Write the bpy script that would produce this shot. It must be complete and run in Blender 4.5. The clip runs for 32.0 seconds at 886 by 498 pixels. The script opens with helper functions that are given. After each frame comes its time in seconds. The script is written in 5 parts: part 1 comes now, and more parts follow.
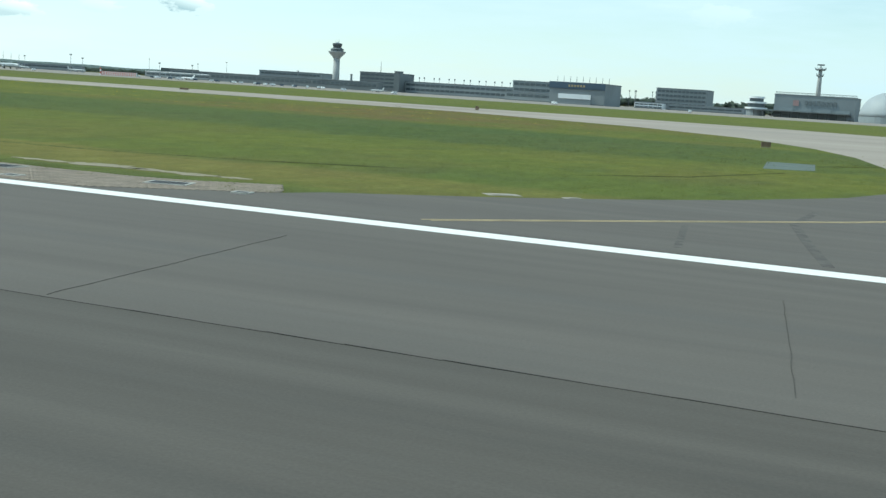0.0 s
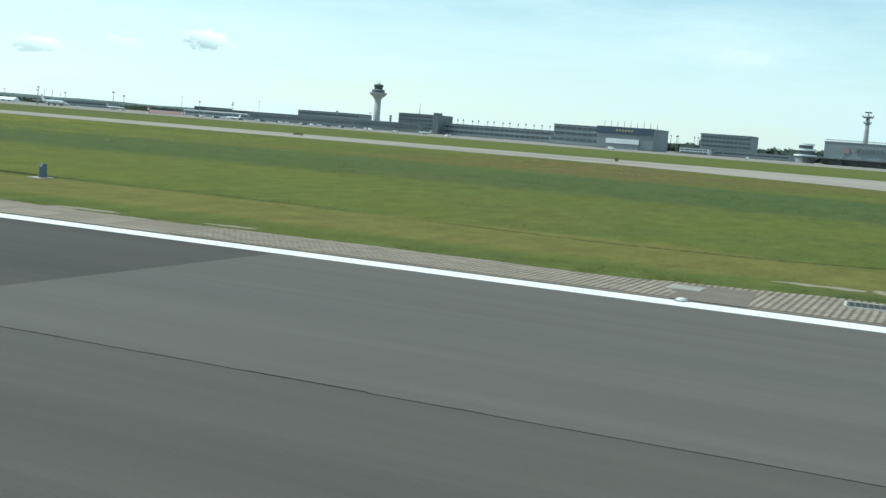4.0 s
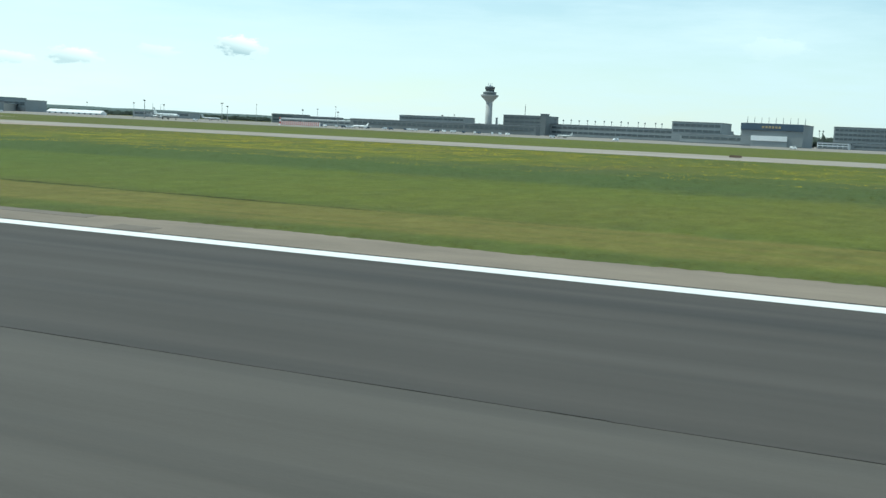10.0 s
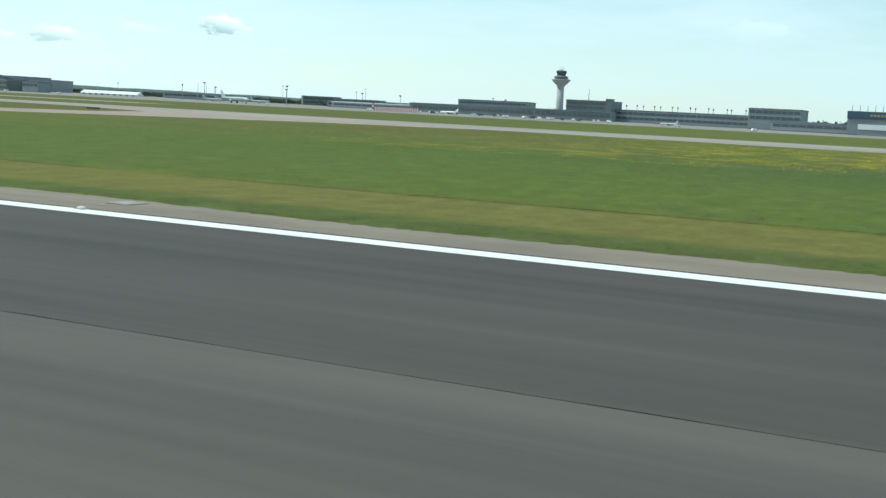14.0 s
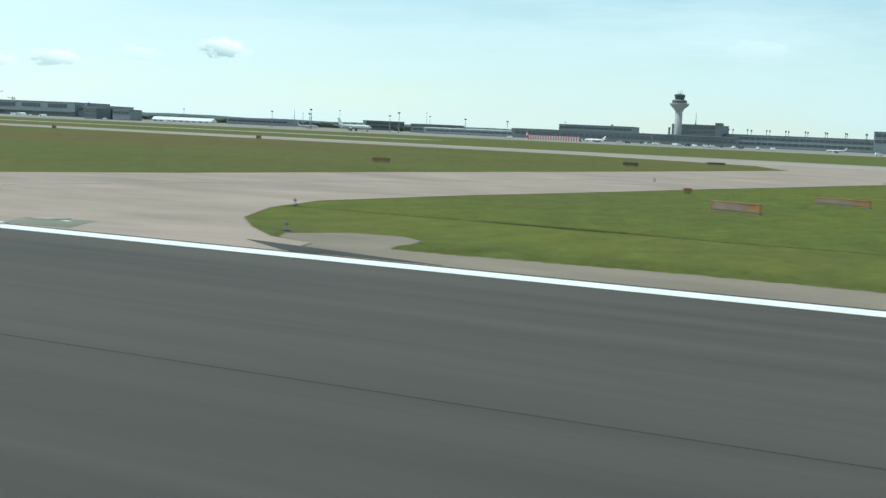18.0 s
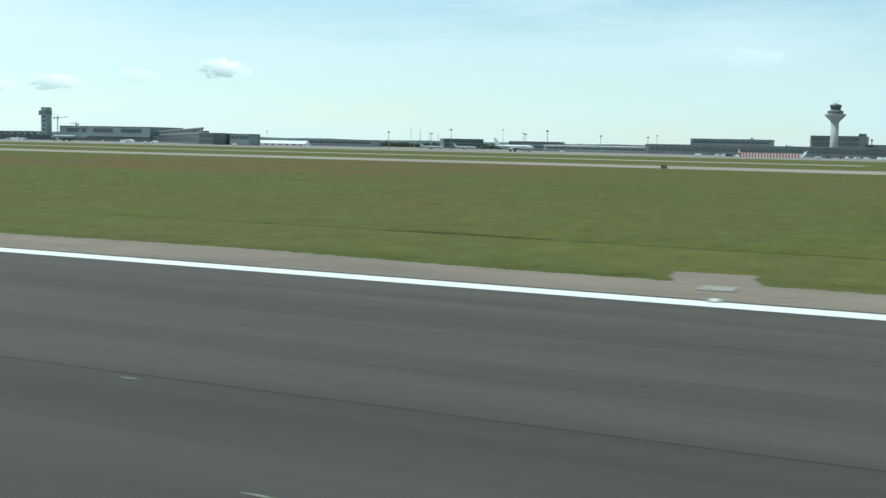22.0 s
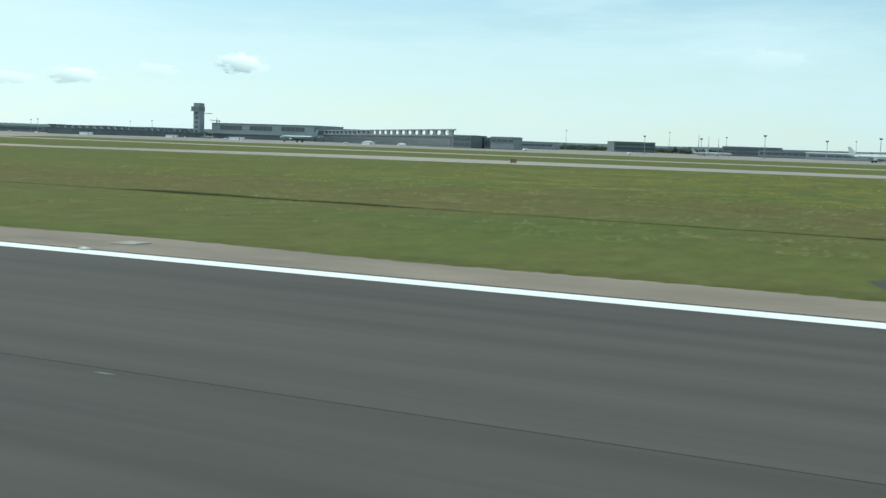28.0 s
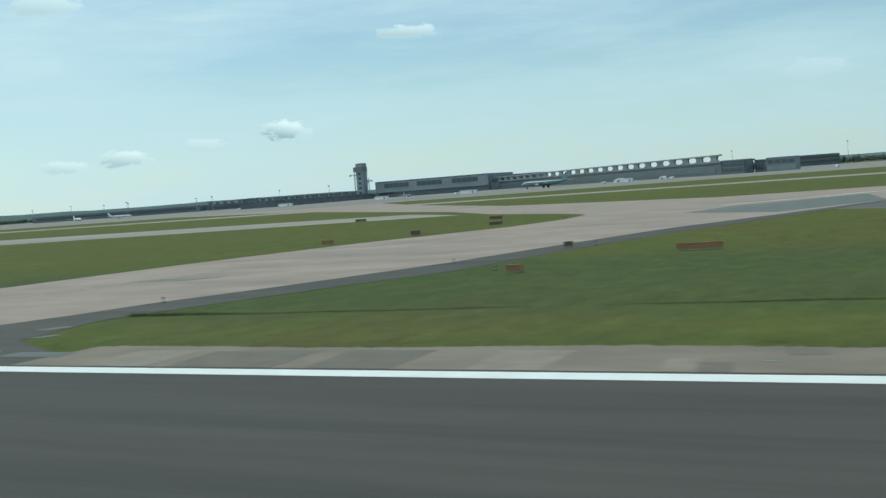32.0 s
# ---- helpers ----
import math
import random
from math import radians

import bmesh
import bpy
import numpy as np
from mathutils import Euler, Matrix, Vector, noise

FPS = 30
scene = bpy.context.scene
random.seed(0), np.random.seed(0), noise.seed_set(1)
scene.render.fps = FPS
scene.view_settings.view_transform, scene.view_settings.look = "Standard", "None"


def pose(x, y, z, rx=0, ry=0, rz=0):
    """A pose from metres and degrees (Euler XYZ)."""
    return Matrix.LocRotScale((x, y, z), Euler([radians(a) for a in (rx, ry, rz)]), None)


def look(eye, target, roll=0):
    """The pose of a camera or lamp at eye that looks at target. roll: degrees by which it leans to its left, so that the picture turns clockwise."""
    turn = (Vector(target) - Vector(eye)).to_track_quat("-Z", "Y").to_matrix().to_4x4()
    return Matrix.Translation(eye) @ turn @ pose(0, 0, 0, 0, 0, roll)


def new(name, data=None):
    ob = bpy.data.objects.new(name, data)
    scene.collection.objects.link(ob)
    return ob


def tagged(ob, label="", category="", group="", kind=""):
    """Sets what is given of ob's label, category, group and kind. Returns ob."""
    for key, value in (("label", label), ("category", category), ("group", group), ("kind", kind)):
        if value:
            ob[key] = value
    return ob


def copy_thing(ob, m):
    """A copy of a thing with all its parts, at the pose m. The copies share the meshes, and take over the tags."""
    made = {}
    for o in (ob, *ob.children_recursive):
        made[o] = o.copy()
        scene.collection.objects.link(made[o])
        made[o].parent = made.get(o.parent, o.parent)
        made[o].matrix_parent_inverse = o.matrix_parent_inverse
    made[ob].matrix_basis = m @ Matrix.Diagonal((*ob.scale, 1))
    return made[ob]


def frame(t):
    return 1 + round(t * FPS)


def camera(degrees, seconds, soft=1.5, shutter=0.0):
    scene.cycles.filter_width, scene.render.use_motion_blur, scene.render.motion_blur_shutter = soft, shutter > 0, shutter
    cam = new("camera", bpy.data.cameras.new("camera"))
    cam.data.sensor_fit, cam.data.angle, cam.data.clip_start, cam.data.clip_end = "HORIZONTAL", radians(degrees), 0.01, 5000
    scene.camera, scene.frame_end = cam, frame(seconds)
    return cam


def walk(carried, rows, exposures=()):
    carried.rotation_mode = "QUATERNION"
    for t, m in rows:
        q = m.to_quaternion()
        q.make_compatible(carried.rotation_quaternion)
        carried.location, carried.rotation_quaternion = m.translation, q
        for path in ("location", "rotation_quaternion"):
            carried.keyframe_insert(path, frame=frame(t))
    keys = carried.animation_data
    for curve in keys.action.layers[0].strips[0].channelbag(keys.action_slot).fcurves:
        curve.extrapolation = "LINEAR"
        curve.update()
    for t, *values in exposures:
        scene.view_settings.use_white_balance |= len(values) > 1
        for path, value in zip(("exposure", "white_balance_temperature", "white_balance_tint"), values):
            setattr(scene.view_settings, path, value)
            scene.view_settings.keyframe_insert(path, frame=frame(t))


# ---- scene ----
cam = camera(41.86, 32.0, 1.4, 0.14)
PATH = [  # seconds, x, height, yaw, pitch, roll
    (0, 62.262, 2.464, 23.509, -7.703, -3.544),
    (0.5, 61.039, 2.475, 23.621, -7.636, -4.018),
    (1, 59.452, 2.468, 23.835, -7.816, -5.622),
    (1.5, 57.496, 2.486, 23.979, -7.629, -6.204),
    (2, 55.151, 2.480, 23.823, -7.542, -4.362),
    (2.5, 52.415, 2.520, 23.902, -7.187, -3.932),
    (3, 49.346, 2.523, 24.445, -6.253, -4.094),
    (3.5, 45.970, 2.539, 24.364, -5.803, -4.628),
    (5.5, 29.245, 2.533, 24.359, -5.807, -2.183),
    (6, 24.089, 2.557, 24.143, -5.882, -1.989),
    (6.5, 18.586, 2.546, 24.675, -5.410, -2.128),
    (7, 12.770, 2.535, 25.251, -5.657, -3.496),
    (7.5, 6.679, 2.539, 25.083, -5.235, -1.008),
    (8, 0.312, 2.541, 25.403, -4.998, -1.891),
    (8.5, -6.354, 2.534, 26.050, -5.875, -2.695),
    (9, -13.348, 2.520, 26.061, -6.166, -2.670),
    (9.5, -20.695, 2.526, 25.950, -5.996, -1.194),
    (10, -28.406, 2.515, 26.083, -5.961, -2.551),
    (10.5, -36.449, 2.527, 26.049, -5.998, -1.865),
    (11, -44.794, 2.518, 25.986, -6.115, -2.337),
    (11.5, -53.455, 2.539, 26.288, -6.094, -5.014),
    (12, -62.463, 2.528, 25.304, -6.758, -3.833),
    (12.5, -71.800, 2.528, 25.508, -6.485, -4.455),
    (13, -81.432, 2.518, 25.282, -7.186, -4.273),
    (13.5, -91.357, 2.528, 25.295, -6.991, -3.417),
    (15.5, -133.946, 2.545, 25.077, -6.602, -2.107),
    (16, -145.305, 2.563, 25.020, -6.334, -1.495),
    (16.5, -156.940, 2.546, 25.243, -6.111, -2.616),
    (17, -168.858, 2.552, 25.130, -6.947, -1.750),
    (17.5, -181.073, 2.549, 25.295, -6.243, -2.634),
    (18, -193.594, 2.530, 25.321, -5.817, -2.518),
    (18.5, -206.416, 2.547, 25.440, -5.807, -3.349),
    (19, -219.518, 2.545, 25.314, -5.836, -2.146),
    (19.5, -232.895, 2.535, 25.270, -5.778, -1.369),
    (20, -246.557, 2.526, 25.395, -5.606, -2.369),
    (20.5, -260.520, 2.522, 25.428, -5.469, -1.834),
    (21, -274.790, 2.509, 25.409, -5.230, -1.077),
    (21.5, -289.334, 2.513, 25.339, -5.149, -0.849),
    (22, -304.114, 2.510, 25.310, -5.081, -1.212),
    (22.5, -319.110, 2.527, 25.262, -5.078, -0.745),
    (23, -334.343, 2.538, 25.265, -5.046, -0.282),
    (23.5, -349.841, 2.528, 25.367, -4.983, -1.572),
    (24, -365.610, 2.527, 25.446, -4.923, -2.536),
    (24.5, -381.640, 2.526, 25.493, -4.935, -2.687),
    (25, -397.922, 2.553, 25.494, -5.054, -2.088),
    (25.5, -414.442, 2.540, 25.561, -4.984, -2.783),
    (27.5, -482.752, 2.592, 26.026, -5.183, -2.420),
    (28, -500.357, 2.594, 26.126, -5.205, -1.926),
    (28.5, -518.240, 2.566, 26.375, -5.269, -2.288),
    (29, -536.430, 2.604, 26.675, -5.172, -3.146),
    (29.5, -554.918, 2.566, 26.785, -6.035, -3.482),
    (30, -573.660, 2.752, 26.980, -6.048, -3.695),
    (30.3, -585.002, 2.884, 26.936, -5.846, -0.815),
    (30.5, -592.597, 2.983, 26.902, -4.941, 0.494),
    (31, -611.691, 3.075, 27.171, -3.366, 1.662),
    (31.5, -630.925, 3.257, 27.678, -3.109, 1.905),
    (32, -650.300, 3.487, 28.527, -2.916, 4.266),
]
walk(cam, [(t, pose(x, 0, z, 90 + pitch, roll, yaw)) for t, x, z, yaw, pitch, roll in PATH],
     [(0, 0.17, 6040, -8), (13, 0.15, 6050, -8), (17, 0.11, 6060, -8), (28, 0.07, 6040, -8), (30, 0.09, 6020, -8), (30.6, 0.0, 5960, -9), (32, -0.27, 5850, -10)])

# ---------------------------------------------------------------- light
SUN_DIR = Vector((-0.62, -0.14, 0.78)).normalized()
world = bpy.data.worlds.new("sky")
scene.world = world
world.use_nodes = True
wt = world.node_tree
wt.nodes.clear()


def node(tree, kind, **values):
    n = tree.nodes.new(kind)
    for key, value in values.items():
        if key in n.inputs:
            n.inputs[key].default_value = value
    return n


def math_node(tree, op, a, b=None, c=None, clamp=False):
    n = tree.nodes.new("ShaderNodeMath")
    n.operation, n.use_clamp = op, clamp
    for i, v in enumerate((a, b, c)):
        if v is None:
            continue
        if isinstance(v, (int, float)):
            n.inputs[i].default_value = v
        else:
            tree.links.new(v, n.inputs[i])
    return n.outputs[0]


def mix_color(tree, fac, a, b, mode="MIX"):
    n = tree.nodes.new("ShaderNodeMix")
    n.data_type, n.blend_type = "RGBA", mode
    for sock, v in ((n.inputs[0], fac), (n.inputs[6], a), (n.inputs[7], b)):
        if isinstance(v, (int, float)):
            sock.default_value = v
        elif isinstance(v, (tuple, list)):
            sock.default_value = (*v, 1)
        else:
            tree.links.new(v, sock)
    return n.outputs[2]


def build_sky():
    sky = wt.nodes.new("ShaderNodeTexSky")
    sky.sky_type, sky.sun_disc = "NISHITA", False
    sky.sun_elevation = math.asin(SUN_DIR.z)
    sky.sun_rotation = math.atan2(SUN_DIR.x, SUN_DIR.y)
    sky.air_density, sky.dust_density, sky.ozone_density = 1.0, 0.15, 1.4
    coord = wt.nodes.new("ShaderNodeTexCoord").outputs["Generated"]
    ragged = node(wt, "ShaderNodeTexNoise", Scale=85.0, Detail=6.0, Roughness=0.62)
    squash = wt.nodes.new("ShaderNodeMapping")
    squash.inputs["Scale"].default_value = (1, 1, 2.2)
    wt.links.new(coord, squash.inputs[0])
    wt.links.new(squash.outputs[0], ragged.inputs["Vector"])
    total, shade = None, None
    # small fair-weather clouds: direction, half width, half height, density
    for d, w, h, dense in (((-0.587, 0.807, 0.060), 0.0205, 0.0105, 1.0), ((-0.690, 0.722, 0.045), 0.024, 0.008, 0.75),
                           ((-0.726, 0.686, 0.041), 0.020, 0.006, 0.5), ((-0.642, 0.765, 0.052), 0.020, 0.007, 0.3),
                           ((-0.181, 0.981, 0.077), 0.03, 0.010, 0.16), ((-0.489, 0.861, 0.136), 0.030, 0.006, 0.6),
                           ((-0.717, 0.676, 0.170), 0.035, 0.009, 0.5), ((-0.80, 0.59, 0.05), 0.03, 0.009, 0.6),
                           ((0.30, 0.95, 0.09), 0.04, 0.012, 0.5)):
        d = Vector(d).normalized()
        side = Vector((d.y, -d.x, 0)).normalized()
        up = side.cross(d)
        parts = []
        for axis, size in ((side, w), (up, h)):
            dot = wt.nodes.new("ShaderNodeVectorMath")
            dot.operation = "DOT_PRODUCT"
            wt.links.new(coord, dot.inputs[0])
            dot.inputs[1].default_value = axis
            scaled = math_node(wt, "DIVIDE", dot.outputs["Value"], size)
            parts.append((math_node(wt, "MULTIPLY", scaled, scaled), scaled))
        ahead = wt.nodes.new("ShaderNodeVectorMath")
        ahead.operation = "DOT_PRODUCT"
        wt.links.new(coord, ahead.inputs[0])
        ahead.inputs[1].default_value = d
        r = math_node(wt, "SQRT", math_node(wt, "ADD", parts[0][0], parts[1][0]))
        wob = math_node(wt, "MULTIPLY", math_node(wt, "SUBTRACT", ragged.outputs["Fac"], 0.48), 1.8)
        body = math_node(wt, "SUBTRACT", 1.05, math_node(wt, "ADD", r, wob), clamp=True)
        body = math_node(wt, "MULTIPLY", body, math_node(wt, "GREATER_THAN", ahead.outputs["Value"], 0.9))
        body = math_node(wt, "MULTIPLY", math_node(wt, "MULTIPLY", body, 2.6, clamp=True), dense)
        low = math_node(wt, "MULTIPLY", body, math_node(wt, "SUBTRACT", 0.62, math_node(wt, "ADD", math_node(wt, "MULTIPLY", parts[1][1], 0.75), math_node(wt, "MULTIPLY", parts[0][1], 0.3)), clamp=True))
        total = body if total is None else math_node(wt, "ADD", total, body, clamp=True)
        shade = low if shade is None else math_node(wt, "ADD", shade, low, clamp=True)
    # thin veils of high cloud
    veil = node(wt, "ShaderNodeTexNoise", Scale=5.0, Detail=7.0, Roughness=0.62)
    stretch = wt.nodes.new("ShaderNodeMapping")
    stretch.inputs["Scale"].default_value = (0.7, 0.7, 4.5)
    stretch.inputs["Rotation"].default_value = (0.25, 0.1, 0)
    wt.links.new(coord, stretch.inputs[0])
    wt.links.new(stretch.outputs[0], veil.inputs["Vector"])
    thin = math_node(wt, "MULTIPLY", math_node(wt, "SUBTRACT", veil.outputs["Fac"], 0.36, clamp=True), 2.7, clamp=True)
    col = mix_color(wt, 1.0, sky.outputs[0], SKY_TINT, "MULTIPLY")
    col = mix_color(wt, thin, col, VEIL)
    up = wt.nodes.new("ShaderNodeSeparateXYZ")
    wt.links.new(coord, up.inputs[0])
    haze = math_node(wt, "POWER", math_node(wt, "SUBTRACT", 1.0, math_node(wt, "MULTIPLY", up.outputs[2], 2.0), clamp=True), 3.0)
    away = math_node(wt, "DIVIDE", math_node(wt, "ADD", up.outputs[0], 0.72), 0.62, clamp=True)
    col = mix_color(wt, math_node(wt, "MULTIPLY", haze, 0.66), col, mix_color(wt, away, HAZE, HAZE_AWAY))
    col = mix_color(wt, total, col, CLOUD_LIT)
    col = mix_color(wt, shade, col, CLOUD_DARK)
    bg = wt.nodes.new("ShaderNodeBackground")
    bg.inputs["Strength"].default_value = SKY_STRENGTH
    wt.links.new(col, bg.inputs[0])
    out = wt.nodes.new("ShaderNodeOutputWorld")
    wt.links.new(bg.outputs[0], out.inputs[0])


SKY_STRENGTH = 0.13
SKY_TINT = (1.0, 1.0, 1.0)
HAZE, HAZE_AWAY = (5.9, 6.7, 7.4), (4.7, 5.6, 6.2)
VEIL, CLOUD_LIT, CLOUD_DARK = (6.2, 7.15, 7.8), (8.9, 9.3, 9.4), (3.6, 4.6, 5.1)
build_sky()
sun = new("sun", bpy.data.lights.new("sun", "SUN"))
sun.data.energy, sun.data.angle, sun.data.color = 3.0, radians(0.6), (1.0, 0.95, 0.87)
sun.matrix_world = look(SUN_DIR * 300, (0, 0, 0))
scene.view_settings.exposure = 0.0


# ---------------------------------------------------------------- materials
def material(name, color, rough=0.8, metal=0.0, variation=0.18, scale=1.5, fine=40.0, bump=0.15, stretch=(1, 1, 1), second=None, amount=0.0, bands=0.0):
    """A weathered surface: broad stains, fine grain and a little relief."""
    m = bpy.data.materials.new(name)
    m.use_nodes = True
    t = m.node_tree
    bsdf = t.nodes["Principled BSDF"]
    bsdf.inputs["Roughness"].default_value, bsdf.inputs["Metallic"].default_value = rough, metal
    bsdf.inputs["Specular IOR Level"].default_value = 0.22 if rough > 0.84 else 0.5
    geo = t.nodes.new("ShaderNodeNewGeometry").outputs["Position"]
    mapping = t.nodes.new("ShaderNodeMapping")
    mapping.inputs["Scale"].default_value = stretch
    t.links.new(geo, mapping.inputs[0])
    broad = node(t, "ShaderNodeTexNoise", Scale=scale, Detail=5.0, Roughness=0.6)
    grain = node(t, "ShaderNodeTexNoise", Scale=fine, Detail=3.0, Roughness=0.7)
    t.links.new(mapping.outputs[0], broad.inputs["Vector"])
    t.links.new(geo, grain.inputs["Vector"])
    dark = tuple(c * (1 - variation) for c in color)
    light = tuple(min(1, c * (1 + variation)) for c in color)
    spread = math_node(t, "MULTIPLY_ADD", broad.outputs["Fac"], 2.2, -0.6, clamp=True)
    col = mix_color(t, spread, dark, light)
    if second:
        spots = node(t, "ShaderNodeTexNoise", Scale=scale * 0.37, Detail=6.0, Roughness=0.65)
        t.links.new(mapping.outputs[0], spots.inputs["Vector"])
        f = math_node(t, "MULTIPLY_ADD", spots.outputs["Fac"], 5.0, -2.6, clamp=True)
        col = mix_color(t, math_node(t, "MULTIPLY", f, amount), col, second)
    g = math_node(t, "MULTIPLY_ADD", grain.outputs["Fac"], 0.5, 0.75)
    col = mix_color(t, 1.0, col, g, "MULTIPLY")
    if bands:
        # wide wheel tracks along the runway, and blotches of spread rubber
        for size, lay in ((0.75, (0.006, 1, 1)), (0.5, (0.16, 1, 1))):
            mp = t.nodes.new("ShaderNodeMapping")
            mp.inputs["Scale"].default_value = lay
            t.links.new(geo, mp.inputs[0])
            track = node(t, "ShaderNodeTexNoise", Scale=size, Detail=4.0, Roughness=0.55)
            t.links.new(mp.outputs[0], track.inputs["Vector"])
            v = math_node(t, "MULTIPLY_ADD", math_node(t, "MULTIPLY_ADD", track.outputs["Fac"], 3.0, -1.0, clamp=True), bands, 1 - bands * 0.55)
            col = mix_color(t, 1.0, col, v, "MULTIPLY")
    t.links.new(col, bsdf.inputs["Base Color"])
    if bump:
        b = t.nodes.new("ShaderNodeBump")
        b.inputs["Strength"].default_value, b.inputs["Distance"].default_value = bump, 0.02
        t.links.new(grain.outputs["Fac"], b.inputs["Height"])
        t.links.new(b.outputs[0], bsdf.inputs["Normal"])
    return m


STREAK = (0.05, 1.1, 1.0)
asphalt_pale = material("asphalt_pale", (0.121, 0.107, 0.093), 0.88, bands=0.09, variation=0.12, scale=1.0, fine=30, stretch=STREAK, second=(0.11, 0.105, 0.098), amount=0.5)
asphalt_dark = material("asphalt_dark", (0.077, 0.067, 0.058), 0.86, bands=0.13, variation=0.16, scale=1.0, fine=30, stretch=STREAK, second=(0.032, 0.032, 0.033), amount=0.6)
asphalt_mid = material("asphalt_mid", (0.086, 0.075, 0.0645), 0.87, bands=0.15, variation=0.15, scale=1.0, fine=30, stretch=STREAK, second=(0.045, 0.044, 0.043), amount=0.6)
asphalt_near = material("asphalt_near", (0.099, 0.0875, 0.075), 0.87, bands=0.12, variation=0.16, scale=1.0, fine=30, stretch=STREAK, second=(0.055, 0.053, 0.050), amount=0.6)
asphalt_old = material("asphalt_old", (0.142, 0.127, 0.114), 0.9, variation=0.2, scale=0.35, fine=20, stretch=(0.4, 1, 1), second=(0.105, 0.095, 0.086), amount=0.5)
patch_green = material("greenish_patch", (0.21, 0.20, 0.155), 0.9, scale=0.6)
patch_grey = material("grey_patch", (0.165, 0.165, 0.148), 0.9, scale=0.6)
asphalt_patch = material("asphalt_patch", (0.062, 0.058, 0.052), 0.88, scale=0.6)
shoulder_mat = material("shoulder_asphalt", (0.235, 0.190, 0.145), 0.92, variation=0.2, scale=0.5, fine=24, stretch=(0.5, 1, 1), second=(0.150, 0.130, 0.105), amount=0.6)
concrete_taxi = material("taxiway_concrete", (0.345, 0.265, 0.218), 0.9, variation=0.2, scale=0.3, fine=12, stretch=(0.5, 1, 1), second=(0.20, 0.175, 0.150), amount=0.6)
concrete_far = material("apron_concrete", (0.32, 0.275, 0.232), 0.9, variation=0.18, scale=0.05, fine=3, stretch=(0.4, 1, 1), second=(0.25, 0.24, 0.22), amount=0.4)
apron_worn = material("worn_apron_concrete", (0.265, 0.235, 0.205), 0.9, variation=0.22, scale=0.04, fine=3, stretch=(0.3, 1, 1), second=(0.17, 0.16, 0.145), amount=0.6)
shoulder_dark = material("shoulder_repair_asphalt", (0.180, 0.150, 0.120), 0.92, scale=1.2, variation=0.15)
frame_concrete = material("pale_frame_concrete", (0.52, 0.49, 0.44), 0.85, scale=4)
lamp_red = material("faded_red_lens", (0.38, 0.085, 0.05), 0.45, scale=4)
seam_faint = material("worn_seam", (0.072, 0.064, 0.056), 0.88, scale=5, bump=0)
sand_mat = material("dry_sand", (0.27, 0.235, 0.165), 0.95, scale=3)
sign_pale = material("pale_sign_face", (0.28, 0.20, 0.155), 0.6, scale=3)
shoulder_pale = material("pale_shoulder_slab", (0.272, 0.222, 0.174), 0.92, scale=1.2, variation=0.15)
asphalt_worn = material("asphalt_worn", (0.100, 0.089, 0.078), 0.88, variation=0.22, scale=1.0, fine=30, stretch=STREAK, second=(0.06, 0.056, 0.052), amount=0.5)
slab_repair = material("repair_concrete", (0.215, 0.188, 0.155), 0.92, scale=1.5)
concrete_pad = material("pad_concrete", (0.34, 0.31, 0.27), 0.9, scale=3)
paver_mat = material("paver_concrete", (0.315, 0.258, 0.203), 0.93, scale=2.0, variation=0.25)
joint_mat = material("joint_sealant", (0.052, 0.047, 0.042), 0.9, scale=5, bump=0)
tyre_mark = material("tyre_rubber_mark", (0.042, 0.039, 0.036), 0.9, scale=4, stretch=(0.3, 1, 1), variation=0.4)
tyre_faint = material("faint_rubber_mark", (0.104, 0.094, 0.083), 0.9, scale=3, stretch=(1, 1, 1), variation=0.4, second=(0.09, 0.085, 0.078), amount=0.8)
white_paint = material("white_road_paint", (0.82, 0.79, 0.74), 0.7, variation=0.06, scale=1.2, fine=18, bump=0.05)
chalk_paint = material("chalk_paint", (0.20, 0.25, 0.16), 0.8, variation=0.2, scale=6)
yellow_paint = material("yellow_road_paint", (0.62, 0.36, 0.06), 0.75, variation=0.15, scale=1.2)
yellow_worn = material("worn_yellow_paint", (0.42, 0.33, 0.19), 0.85, variation=0.25, scale=2.0)
paver_soil = material("paver_gap_soil", (0.150, 0.127, 0.098), 0.95, scale=2.0)
blue_slab = material("blue_grey_slab", (0.118, 0.142, 0.125), 0.85, scale=0.8)
soil = material("bare_soil", (0.19, 0.15, 0.10), 0.95, scale=2.0)
# bluish distance haze is mixed into the grey, dark and pale wall colours
wall_grey = material("hazed_grey_cladding", (0.255, 0.285, 0.292), 0.75, scale=0.05, fine=2, variation=0.12)
wall_dark = material("hazed_dark_cladding", (0.15, 0.17, 0.175), 0.6, scale=0.06, fine=2, variation=0.2)
tower_concrete = material("tower_concrete", (0.38, 0.39, 0.38), 0.8, scale=0.15, fine=2, variation=0.1)
pier_dark = material("dark_pier_glazing", (0.082, 0.095, 0.100), 0.35, scale=0.1, fine=2, variation=0.25)
wall_pale = material("hazed_pale_wall", (0.235, 0.262, 0.268), 0.8, scale=0.06, fine=2, variation=0.12)
wall_white = material("white_sheet_wall", (0.78, 0.80, 0.80), 0.6, scale=0.1, fine=2, variation=0.06)
wall_blue = material("blue_fascia", (0.060, 0.095, 0.135), 0.5, scale=0.1, fine=2)
roof_grey = material("roof_sheet", (0.20, 0.22, 0.23), 0.7, scale=0.1, fine=2)
roof_white = material("white_roof_membrane", (0.80, 0.81, 0.80), 0.5, scale=0.1, fine=2, variation=0.05)
